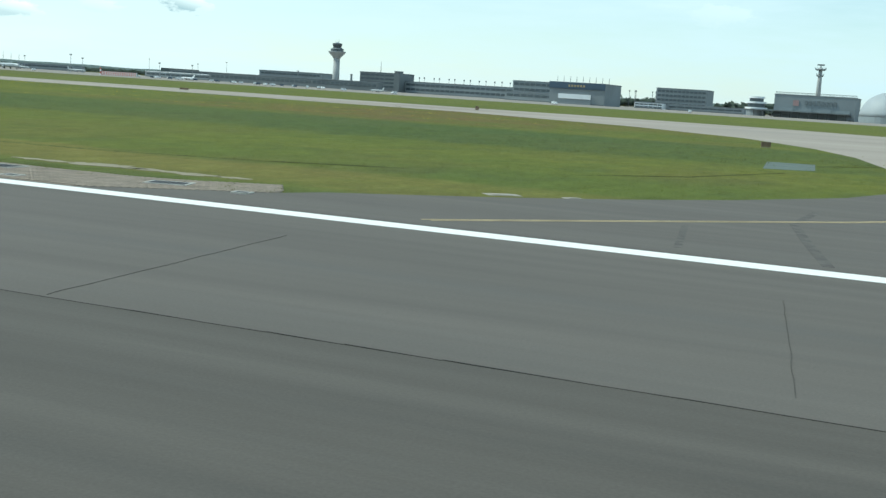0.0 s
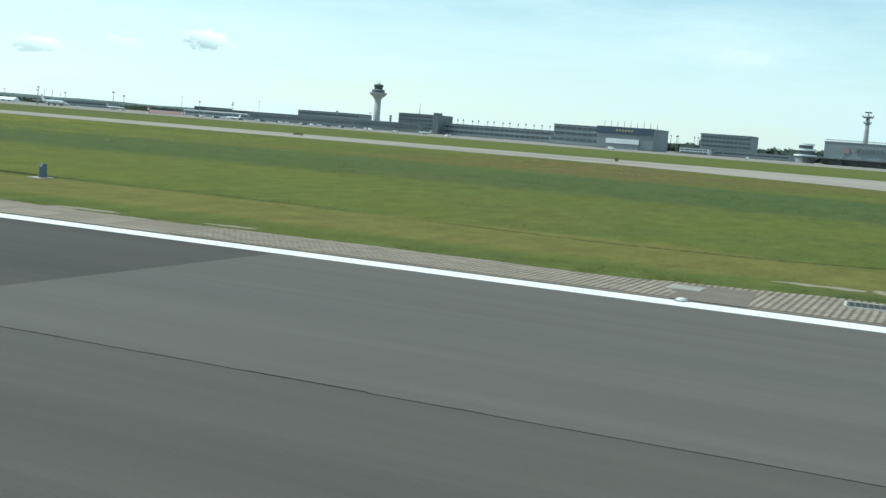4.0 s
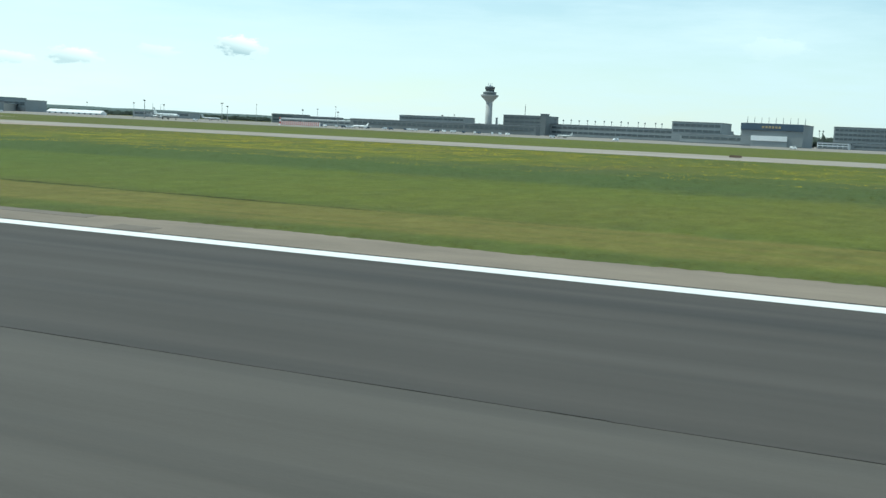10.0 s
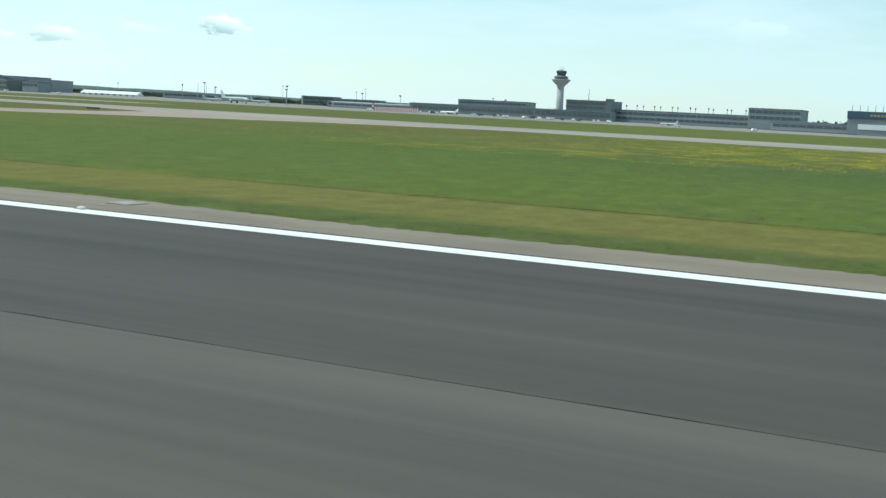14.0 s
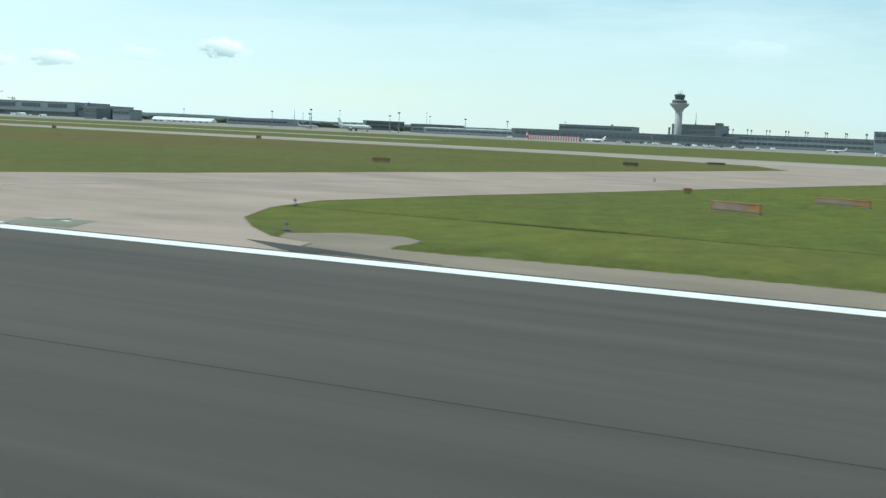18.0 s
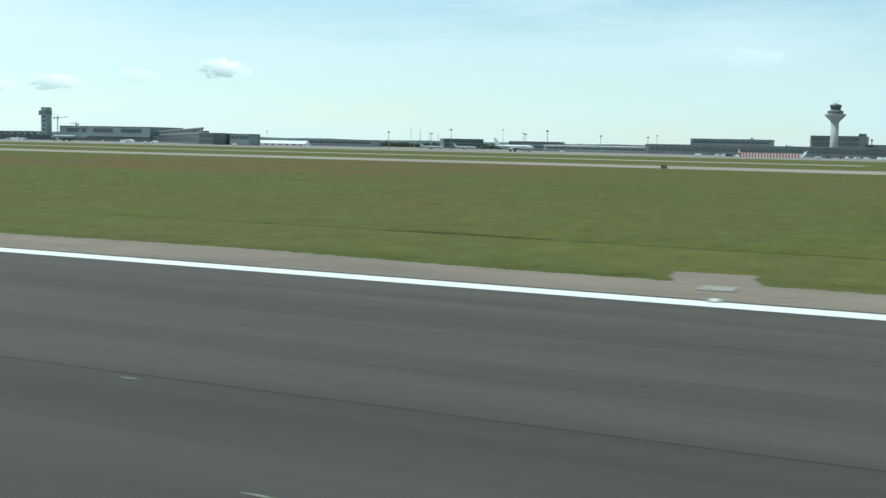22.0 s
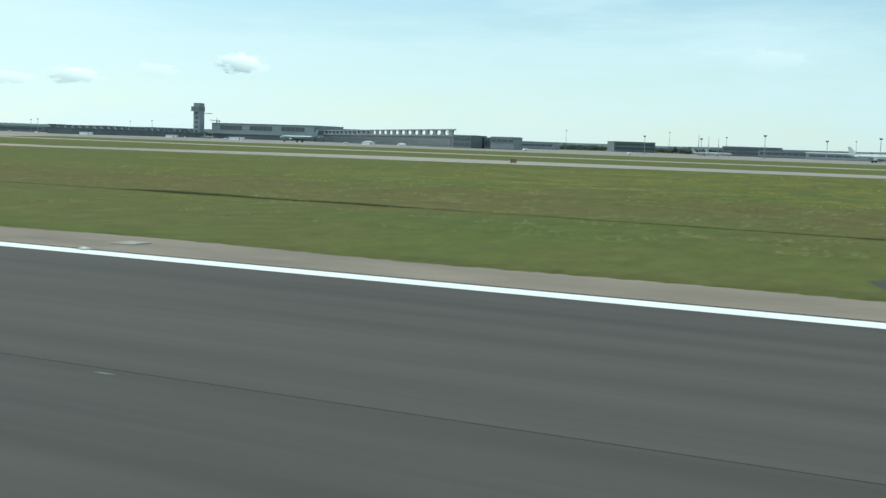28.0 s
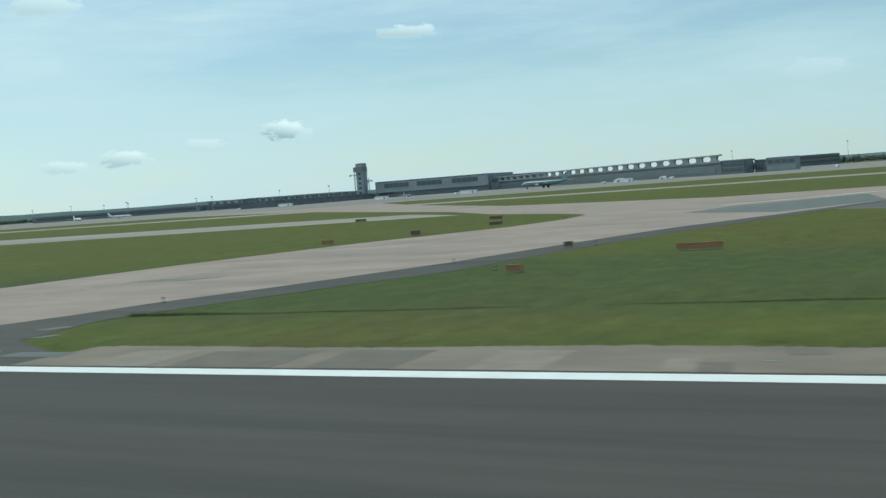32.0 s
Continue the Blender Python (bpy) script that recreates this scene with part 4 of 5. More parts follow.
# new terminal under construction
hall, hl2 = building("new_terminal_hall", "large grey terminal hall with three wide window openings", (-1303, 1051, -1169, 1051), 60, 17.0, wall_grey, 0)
for u in (0.085, 0.38, 0.69):
    win = part("window", Geo().box(hl2 * (u + 0.11), -0.05, 10.4, hl2 * 0.22, 0.3, 4.4), glass_dark, hall, "wide dark window opening")
    for i in range(1, 5):
        part("mullion", Geo().box(hl2 * (u + 0.044 * i), -0.25, 10.4, 0.5, 0.14, 4.4), wall_dark, win)
part("canopy", Geo().box(hl2 / 2, -2.0, 5.2, hl2, 4.0, 0.6), wall_dark, hall)
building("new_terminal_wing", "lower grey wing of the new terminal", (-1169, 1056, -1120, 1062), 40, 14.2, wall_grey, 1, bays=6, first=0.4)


def frame_pier(name, label, x0, y0, x1, y1, height, count, deep=22, skin=None):
    """A dark glazed pier under a row of open roof frames."""
    m, length = frame_along(x0, y0, x1, y1)
    ob = thing(name, label, "terminal pier", m)
    part("hall", Geo().box(length / 2, deep / 2, 0, length, deep, height * 0.62), skin or pier_dark, ob)
    part("glazing", Geo().box(length / 2, -0.1, height * 0.14, length * 0.97, 0.3, height * 0.30), glass_dark, ob)
    part("deck", Geo().box(length / 2, deep / 2, height * 0.62, length + 1, deep + 2, height * 0.08), wall_dark, ob)
    part("roof", Geo().box(length / 2, 0.6, height * 0.95, length * 0.995, 1.8, height * 0.07), roof_grey, ob)
    step = length / count
    for i in range(count):
        g = Geo()
        u = (i + 0.5) * step
        z0, z1 = height * 0.70, height * 0.95
        g.rings([[(u - step * w, 0.1, z), (u + step * w, 0.1, z), (u + step * w, 1.2, z), (u - step * w, 1.2, z)] for z, w in ((z0, 0.30), (z0 + (z1 - z0) * 0.3, 0.20), (z0 + (z1 - z0) * 0.7, 0.19), (z1, 0.30))])
        part("roof_frame", g, wall_dark, ob)
    return ob


frame_pier("new_terminal_pier", "diagonal glazed pier with white roof frames", -1165, 1062, -841, 712, 12.7, 24)
building("pier_head", "pale square end block of the new pier", (-839, 706, -825, 704), 14, 8.6, wall_dark, 2, bays=3)
building("dark_annex", "dark low annex beside the pier end", (-823, 722, -817, 722), 10, 7.6, wall_dark, 1, bays=3)
building("square_annex", "pale square building beyond the pier", (-812.5, 708, -795.5, 708), 14, 8.2, wall_pale, 1, bays=4, first=0.5)
frame_pier("second_pier", "low dark pier with a row of roof humps", -1500, 1010, -1322, 1046, 9.5, 20, skin=wall_dark)
frame_pier("third_pier", "low dark pier with small roof frames", -1318, 1030, -1240, 742, 8.2, 22, skin=wall_dark)
building("far_hall", "long low hall far off", (-1720, 960, -1505, 1005), 30, 6.5, wall_dark, 1, bays=14, first=0.3)
nt = thing("new_control_tower", "square grey tower block with a wider head", "tower", pose(-1311, 1038, -0.3))
part("shaft", Geo().box(0, 0, 0, 8.4, 8.4, 37), wall_grey, nt)
part("head", Geo().box(-1.0, -0.4, 30.0, 11.0, 10.0, 4.4), wall_dark, nt)
part("head_balcony", Geo().box(-1.0, -0.6, 29.2, 11.4, 10.4, 0.7), wall_grey, nt)
part("crown", Geo().box(0, 0, 37, 8.0, 8.0, 1.2), wall_dark, nt)
for z in (6, 11, 16, 21, 26):
    part("window_band", Geo().box(0, -4.25, z, 3.2, 0.3, 2.4), glass_dark, nt)
building("dark_block", "dark block at the wood's edge", (-914, 1292, -874, 1322), 24, 11.8, wall_dark, 2, bays=6)
m, length = frame_along(-968, 944, -902, 954)
ob = thing("white_shed", "long low white shed with a bright pitched roof", "building", m)
part("wall", Geo().box(length / 2, 6, 0, length, 11.6, 1.9), wall_white, ob)
part("roof", Geo().rings([[(u, -0.4, 1.7), (u, 12.4, 1.7), (u, 12.4, 2.0), (u, 6, 5.0), (u, -0.4, 2.0)] for u in (-0.4, length + 0.4)]), roof_white, ob)
for i in range(9):
    part("door", Geo().box(4 + i * 7.3, -0.25, 0.2, 2.6, 0.16, 1.5), wall_grey, ob)
building("apron_building", "dark apron building with a flat roof", (-742, 1080, -690, 1086), 20, 8.8, wall_dark, 2, bays=9)
building("apron_building", "grey apron building with a pale roof", (-1010, 1130, -930, 1140), 24, 7.0, wall_grey, 1, bays=12, first=0.35)
building("apron_building", "low grey apron building", (-690, 980, -640, 985), 20, 6.0, wall_grey, 1, bays=9, first=0.3)


def crane(x, y, h, jib, turn):
    ob = thing("tower_crane", "slender steel tower crane with long jib", "crane", pose(x, y, -0.3, 0, 0, turn), "construction cranes")
    part("base", Geo().box(0, 0, 0, 3, 3, 0.8), wall_pale, ob)
    g = Geo()
    for sx, sy in ((-0.5, -0.5), (0.5, -0.5), (0.5, 0.5), (-0.5, 0.5)):
        g.beam((sx, sy, 0.5), (sx, sy, h), 0.2)
    for i in range(int(h / 2)):
        g.beam((-0.5, -0.5, i * 2 + 0.5), (0.5, -0.5, i * 2 + 2.5), 0.12)
    part("mast", g, steel_dark, ob)
    part("jib", Geo().beam((0, 0, h), (jib, 0, h + 0.6), 0.6), steel_dark, ob)
    part("counter_jib", Geo().beam((0, 0, h), (-jib * 0.35, 0, h), 0.6), steel_dark, ob)
    part("counterweight", Geo().box(-jib * 0.33, 0, h - 1.6, 1.6, 1.2, 1.8), wall_dark, ob)
    part("apex", Geo().beam((0, 0, h), (0, 0, h + 3), 0.5), steel_dark, ob)
    part("cab", Geo().box(0.9, 0, h - 1.5, 1.2, 1.0, 1.4), glass_dark, ob)


crane(-1374, 1122, 28.5, 17, 3)
crane(-1381, 1163, 21.5, 14, 165)


def flood_mast(x, y, h, head=0.5):
    ob = thing("floodlight_mast", "tall steel floodlight mast on the apron", "light mast", pose(x, y, -0.3), "apron floodlight masts")
    part("pole", Geo().turned(0, 0, [(0, 0.28), (h, 0.14)], 8), steel, ob)
    part("foot", Geo().box(0, 0, 0, 1.5, 1.5, 0.6), wall_pale, ob)
    part("crossbar", Geo().box(0, 0, h, 3.4 * head, 0.5, 0.4), steel_dark, ob)
    for i in range(5):
        part("floodlight", Geo().box((i - 2) * 0.75 * head, -0.3, h + 0.3, 0.6 * head, 0.5, 0.6), steel_dark, ob)


for x, y, h in ((-634, 710, 13.4), (-570, 723, 13.6), (-696, 808, 11.6), (-608, 781, 12), (-568, 832, 12.2), (-531, 828, 11.6), (-754, 1150, 17.5), (-650, 1300, 19), (-876, 1390, 25), (-1009, 1390, 24),
                (-470, 900, 13), (-740, 820, 12.5), (-1010, 1050, 14), (-1420, 900, 13), (-1540, 930, 14), (-1590, 980, 16), (-1655, 1010, 15), (-1740, 1040, 17), (-1830, 1060, 16), (-1480, 1120, 17), (-1900, 1010, 15), (-1350, 840, 13), (-1260, 900, 15)):
    flood_mast(x, y, h)
for i, x in enumerate((-690, -684, -678)):
    ob = thing("antenna_mast", "thin lattice antenna mast", "antenna", pose(x, 776 + i * 3, -0.3), "antenna masts")
    part("mast", Geo().turned(0, 0, [(0, 0.3), (14.5 - i, 0.12)], 5), steel, ob)
    part("foot", Geo().box(0, 0, 0, 1, 1, 0.5), wall_pale, ob)

# striped blast fence
fence = thing("striped_fence", "red and white striped marker fence on the apron", "fence", pose(-415.5, 573, -0.3, 0, 0, math.degrees(math.atan2(-3, 29))))
for i in range(20):
    part("panel", Geo().box(0.75 + i * 1.46, 0, 0.6, 0.72, 0.4, 2.2), red_paint, fence)
    part("panel", Geo().box(1.47 + i * 1.46, 0, 0.6, 0.72, 0.4, 2.2), fence_white, fence)
part("rail", Geo().box(15, 0.3, 2.0, 30, 0.2, 0.3), steel, fence)
for i in range(8):
    part("post", Geo().box(0.8 + i * 4.1, 0.35, 0, 0.3, 0.3, 3.0), steel, fence)
for i in range(4):
    part("mast_band", Geo().box(-0.2, 0, i * 1.25, 0.6, 0.6, 1.25), red_paint if i % 2 else wall_white, fence)


# ---------------------------------------------------------------- aircraft and vehicles
def airliner(x, y, length, turn, tail_mat=plane_white, label="white airliner parked on the apron", skin=None):
    """Nose along local +x; the origin on the ground below its middle."""
    ob = thing("airliner", label, "aircraft", pose(x, y, -0.1, 0, 0, turn), "parked aircraft")
    skin = skin or plane_white
    L, R = length, length * 0.048
    zc = R * 2.0
    prof = [(-0.5, 0.06, 0.55), (-0.42, 0.35, 0.35), (-0.28, 0.85, 0.08), (-0.15, 1.0, 0), (0.3, 1.0, 0), (0.40, 0.93, -0.03), (0.46, 0.68, -0.12), (0.49, 0.36, -0.2), (0.5, 0.06, -0.24)]
    part("fuselage", Geo().rings([[(u * L, R * k * math.cos(2 * math.pi * i / 14), zc + R * o + R * k * math.sin(2 * math.pi * i / 14)) for i in range(14)] for u, k, o in prof]), skin, ob, smooth=True)
    part("window_row", Geo().box(0.02 * L, 0, zc + R * 0.2, 0.66 * L, R * 2.03, R * 0.14), glass_dark, ob)
    part("cockpit_window", Geo().box(0.455 * L, 0, zc + R * 0.28, 0.02 * L, R * 1.0, R * 0.2), glass_dark, ob)
    part("tail_fin", Geo().add([(-0.47 * L, s * R * 0.09, zc + R * 0.6) for s in (-1, 1)] + [(-0.34 * L, s * R * 0.09, zc + R * 0.9) for s in (-1, 1)] + [(-0.53 * L, s * R * 0.04, zc + R * 3.7) for s in (-1, 1)] + [(-0.47 * L, s * R * 0.04, zc + R * 3.7) for s in (-1, 1)],
         [(0, 2, 6, 4), (1, 5, 7, 3), (4, 6, 7, 5), (2, 3, 7, 6), (0, 4, 5, 1), (0, 1, 3, 2)]), tail_mat, ob)
    for s in (-1, 1):
        w = [(0.10 * L, 0, zc - R * 0.5), (-0.06 * L, 0, zc - R * 0.5), (-0.15 * L, s * 0.46 * L, zc + R * 0.35), (-0.10 * L, s * 0.46 * L, zc + R * 0.35)]
        part("wing", Geo().rings([[(a, b, c - 0.10 * R) for a, b, c in w], [(a, b, c + 0.12 * R) for a, b, c in w]]), plane_grey, ob)
        w = [(-0.38 * L, 0, zc + R * 0.5), (-0.46 * L, 0, zc + R * 0.5), (-0.51 * L, s * 0.17 * L, zc + R * 0.7), (-0.47 * L, s * 0.17 * L, zc + R * 0.7)]
        part("tailplane", Geo().rings([[(a, b, c - 0.06 * R) for a, b, c in w], [(a, b, c + 0.06 * R) for a, b, c in w]]), plane_grey, ob)
        eng = part("engine", Geo().rings([[(u * L, s * 0.17 * L + R * k * math.cos(2 * math.pi * i / 12), zc - R * 0.75 + R * k * math.sin(2 * math.pi * i / 12)) for i in range(12)] for u, k in ((-0.03, 0.32), (0.02, 0.46), (0.07, 0.48), (0.085, 0.42))]), skin, ob, smooth=True)
        part("main_gear", Geo().rings([[(-0.03 * L + 0.45 * R * math.cos(2 * math.pi * i / 10), s * 0.08 * L + o, 0.1 + 0.45 * R + 0.45 * R * math.sin(2 * math.pi * i / 10)) for i in range(10)] for o in (-0.3, 0.3)]), tyre, ob)
        part("gear_leg", Geo().beam((-0.03 * L, s * 0.08 * L, 0.3), (-0.03 * L, s * 0.07 * L, zc - 0.4 * R), 0.25), steel, ob)
    part("nose_gear", Geo().rings([[(0.38 * L + 0.3 * R * math.cos(2 * math.pi * i / 10), o, 0.1 + 0.3 * R + 0.3 * R * math.sin(2 * math.pi * i / 10)) for i in range(10)] for o in (-0.2, 0.2)]), tyre, ob)
    part("nose_leg", Geo().beam((0.38 * L, 0, 0.3), (0.38 * L, 0, zc - 0.6 * R), 0.22), steel, ob)
    return ob


airliner(-565, 652, 30, -15, plane_dull, "dull white parked airliner", plane_dull)
airliner(-948, 684, 35, 172, turquoise_paint, "dull turquoise parked airliner", turquoise_paint)
airliner(-690, 796, 18, 12, plane_dull, "small grey aircraft parked on the apron", plane_dull)
airliner(-400, 640, 14, 165)
airliner(-270, 660, 12, 160, plane_dull, "small grey aircraft by the terminal pier", plane_dull)
airliner(-700, 880, 20, 8, plane_dull, "grey airliner parked far off", plane_dull)
airliner(-1130, 820, 16, 100, plane_dull, "grey airliner parked by the new pier", plane_dull)
airliner(-1330, 700, 19, 30)
airliner(-1440, 760, 20, -25)


def van(x, y, turn, mat=wall_white, label="white van parked on the apron", s=1.0):
    ob = thing("van", label, "vehicle", pose(x, y, 0, 0, 0, turn), "apron vehicles")
    prof = [(-2.5, 0.5), (2.4, 0.5), (2.5, 1.1), (1.9, 1.3), (1.4, 2.2), (-2.4, 2.25), (-2.5, 1.9)]
    part("body", Geo().rings([[(a * s, w * s, b * s) for a, b in prof] for w in (-0.95, 0.95)]), mat, ob)
    part("windscreen", Geo().add([(1.86 * s, -0.85 * s, 1.36 * s), (1.86 * s, 0.85 * s, 1.36 * s), (1.46 * s, 0.8 * s, 2.1 * s), (1.46 * s, -0.8 * s, 2.1 * s), (1.7 * s, -0.85 * s, 1.36 * s), (1.7 * s, 0.85 * s, 1.36 * s), (1.3 * s, 0.8 * s, 2.1 * s), (1.3 * s, -0.8 * s, 2.1 * s)],
         [(0, 1, 2, 3), (7, 6, 5, 4), (0, 4, 5, 1), (2, 6, 7, 3), (1, 5, 6, 2), (0, 3, 7, 4)]), glass_dark, ob)
    part("side_window", Geo().box(0.5 * s, 0, 1.45 * s, 1.2 * s, 1.94 * s, 0.5 * s), glass_dark, ob)
    for wx in (-1.6, 1.6):
        for wy in (-0.85, 0.85):
            part("wheel", Geo().rings([[((wx + 0.38 * math.cos(2 * math.pi * i / 10)) * s, (wy + o) * s, (0.38 + 0.38 * math.sin(2 * math.pi * i / 10)) * s) for i in range(10)] for o in (-0.1, 0.1)]), tyre, ob)
    return ob


first_van = van(-440, 640, 5, s=0.62)
first_dark = van(-436, 652, 170, wall_blue, "dark blue van parked on the apron", 0.62)
r = random.Random(3)
for i in range(30):
    src = first_van if r.random() < 0.72 else first_dark
    copy_thing(src, pose(-452 + i * 5.2 + r.uniform(-1, 1), 640 + r.uniform(-14, 26) - i * 0.2, 0, 0, 0, r.uniform(-40, 220)))
for x, y in ((-905, 676), (-860, 670), (-1015, 690), (-1060, 700), (-760, 640), (-690, 620), (-530, 640), (-240, 560), (-200, 540), (-120, 560), (-60, 600), (-1200, 690), (-1240, 700)):
    copy_thing(first_van, pose(x, y, 0, 0, 0, r.uniform(0, 360)))
for x, y, w, h, label in ((-905, 706, 7.5, 2.6, "white rounded storage tent"), (-874, 698, 4.5, 1.9, "small white storage tent")):
    ob = thing("storage_tent", label, "tent", pose(x, y, -0.2), "tents by the terminal")
    part("cover", Geo().rings([[(w / 2 * math.cos(math.pi * i / 12), d, h * math.sin(math.pi * i / 12) + 0.2) for i in range(13)] for d in (-2.5, 2.5)]), roof_white, ob)
    part("door", Geo().box(0, -2.6, 0.2, w * 0.3, 0.2, h * 0.55), wall_grey, ob)
for x, y, w in ((-1008, 694, 12), (-1105, 740, 10), (-895, 690, 8), (-1190, 735, 12)):
    ob = thing("white_container", "white site container on the apron", "container", pose(x, y, -0.1), "site containers")
    part("body", Geo().box(0, 0, 0, w, 3, 2.0), wall_white, ob)
    part("roof", Geo().box(0, 0, 2.0, w + 0.3, 3.3, 0.25), roof_white, ob)
    part("door", Geo().box(w * 0.3, -1.55, 0.1, 1.2, 0.12, 1.7), wall_grey, ob)


# ---------------------------------------------------------------- far woods
def woods(name, label, spans, seed):
    """Trunks and crowns of many small leaf clumps, one mesh each."""
    r = np.random.default_rng(seed)
    verts, faces, trunks = [], [], Geo()
    for (x0, y0), (x1, y1), count, h0, h1 in spans:
        for i in range(count):
            f = r.random()
            cx, cy = x0 + (x1 - x0) * f + r.normal(0, 3), y0 + (y1 - y0) * f + r.uniform(-12, 12)
            h = r.uniform(h0, h1)
            wide = h * r.uniform(0.32, 0.5)
            trunks.turned(cx, cy, [(-0.2, 0.035 * h), (h * 0.5, 0.018 * h)], 5)
            for k in range(15):
                a, e = r.uniform(0, 2 * math.pi), r.uniform(-0.9, 1.2)
                q = r.uniform(0.35, 1.0)
                px, py, pz = cx + wide * q * math.cos(a) * math.cos(e), cy + wide * q * math.sin(a) * math.cos(e), h * 0.60 + h * 0.38 * q * math.sin(e)
                s = h * r.uniform(0.15, 0.27)
                n = len(verts)
                d = r.normal(0, 1, (4, 3)) * s
                if np.linalg.det(d[1:] - d[0]) > 0:
                    d = d[[0, 2, 1, 3]]
                verts += [(px + d[j, 0], py + d[j, 1], max(0.1, pz + d[j, 2])) for j in range(4)]
                faces += [(n, n + 1, n + 2), (n, n + 2, n + 3), (n, n + 3, n + 1), (n + 1, n + 3, n + 2)]
    me = bpy.data.meshes.new(name)
    me.from_pydata(verts, [], faces)
    me.normals_split_custom_set_from_vertices([(-0.1, -0.45, 0.88)] * len(verts))
    ob = thing(name, label, "trees")
    ob["kind"] = "stuff"
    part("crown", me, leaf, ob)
    part("trunk", trunks, bark, ob)


woods("woodland", "dark blue-green belt of trees tinted with painted haze", [((-3200, 1500), (-1500, 1480), 1000, 4.0, 6.4), ((-1500, 1480), (-500, 1560), 900, 4.2, 6.8), ((-500, 1560), (900, 1500), 900, 6.5, 10.5), ((-3200, 1450), (-900, 1440), 600, 2.5, 4.5), ((-900, 1440), (900, 1450), 500, 2.5, 5)], 5)
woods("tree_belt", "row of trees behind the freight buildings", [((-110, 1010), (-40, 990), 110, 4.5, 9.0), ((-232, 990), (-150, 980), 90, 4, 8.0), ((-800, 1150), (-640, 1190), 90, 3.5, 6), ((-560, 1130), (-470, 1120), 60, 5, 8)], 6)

# low wooded hills added to close the view all round, haze in their colour
ring_in, ring_out, tops = [], [], []
r = random.Random(17)
level = 0.0
for i in range(361):
    a = 2 * math.pi * i / 360
    level = level * 0.8 + r.uniform(-2.2, 2.2)
    tops.append(17.5 + level * 0.5 + 1.6 * math.sin(a * 5 + 1) + r.uniform(-0.5, 0.5))
tops[-1] = tops[0]
verts, faces = [], []
for i in range(361):
    a = 2 * math.pi * i / 360
    for rad, z in ((2950, -1.0), (2985, tops[i] * 0.8), (3020, tops[i]), (3120, tops[i] * 0.9), (3200, -1.0)):
        verts.append((-300 + rad * math.cos(a), rad * math.sin(a), z))
for i in range(360):
    for k in range(4):
        faces.append((i * 5 + k, i * 5 + k + 1, (i + 1) * 5 + k + 1, (i + 1) * 5 + k))
setting("backdrop", Geo().add(verts, faces), hill_green, "low wooded hills on the horizon, blue-green with painted haze", "hills", True)


# ---------------------------------------------------------------- beside the runway
def edge_light(x):
    ob = thing("runway_edge_light", "small white inset light on the edge line", "runway light", pose(x, 19.36, 0.004), "runway edge lights")
    part("base_ring", Geo().turned(0, 0, [(0.0, 0.13), (0.012, 0.13), (0.02, 0.11)], 16), steel, ob)
    part("lens", Geo().turned(0, 0, [(0.015, 0.10), (0.045, 0.085), (0.06, 0.04)], 14), lamp_glass, ob)
    for i in range(4):
        part("bolt", Geo().turned(0.118 * math.cos(i * math.pi / 2 + 0.7), 0.118 * math.sin(i * math.pi / 2 + 0.7), [(0.01, 0.010), (0.024, 0.008)], 6), steel, ob)
    return ob


def light_pad(x):
    ob = thing("concrete_pad", "pale concrete cable pit cover beside the light", "pit cover", pose(x - 0.35, 21.25, -0.002), "cable pit covers")
    part("slab", Geo().prism([(-0.32, -0.36), (0.32, -0.36), (0.32, 0.36), (-0.32, 0.36)], 0, 0.02), concrete_pad, ob)
    part("lid", Geo().box(0, 0, 0.02, 0.4, 0.46, 0.004), concrete_pad, ob)
    part("marker_plate", Geo().box(-0.1, -0.75, 0.0, 0.2, 0.1, 0.01), concrete_pad, ob)
    return ob


first_light, first_pad = edge_light(LIGHT_X[0]), light_pad(LIGHT_X[0])
for lx in LIGHT_X[1:]:
    copy_thing(first_light, pose(lx, 19.36, 0.004))
    copy_thing(first_pad, pose(lx - 0.35, 21.25, -0.002))


def drain(x, y, w, d, turn=0):
    ob = thing("drain_cover", "steel drain grating in a white concrete frame", "drain cover", pose(x, y, 0.012, 0, 0, turn), "drain covers")
    for sx, sy, lx, ly in ((0, -d / 2, w, 0.05), (0, d / 2, w, 0.05), (-w / 2, 0, 0.05, d + 0.05), (w / 2, 0, 0.05, d + 0.05)):
        part("frame", Geo().box(sx, sy, -0.02, lx, ly, 0.035 if ly > lx else 0.033), frame_concrete, ob)
    part("pit", Geo().box(0, 0, -0.012, w - 0.05, d - 0.05, 0.016), asphalt_patch, ob)
    n = max(4, int(w / 0.1))
    for i in range(n):
        part("slat", Geo().box(-w / 2 + (i + 0.5) * w / n, 0, 0.0, 0.02, d - 0.08, 0.012), steel_dark, ob)


drain(41.05, 21.85, 0.98, 0.78, 5)
drain(46.0, 21.95, 0.95, 0.72, 18)
drain(42.95, 20.22, 0.40, 0.36)
drain(48.2, 21.62, 0.36, 0.34, 12)
for x, y, w, d, label in ((52.1, 27.5, 0.9, 0.55, "pale concrete pit cover in the grass edge"), (53.7, 28.4, 0.5, 0.35, "small concrete pit cover in the grass edge")):
    ob = thing("concrete_pad", label, "pit cover", pose(x, y, -0.075, 0, 0, 40))
    part("slab", Geo().box(0, 0, 0, w, d, 0.07), concrete_pad, ob)
    part("lid", Geo().box(0, 0, 0.07, w * 0.6, d * 0.6, 0.012), concrete_pad, ob)

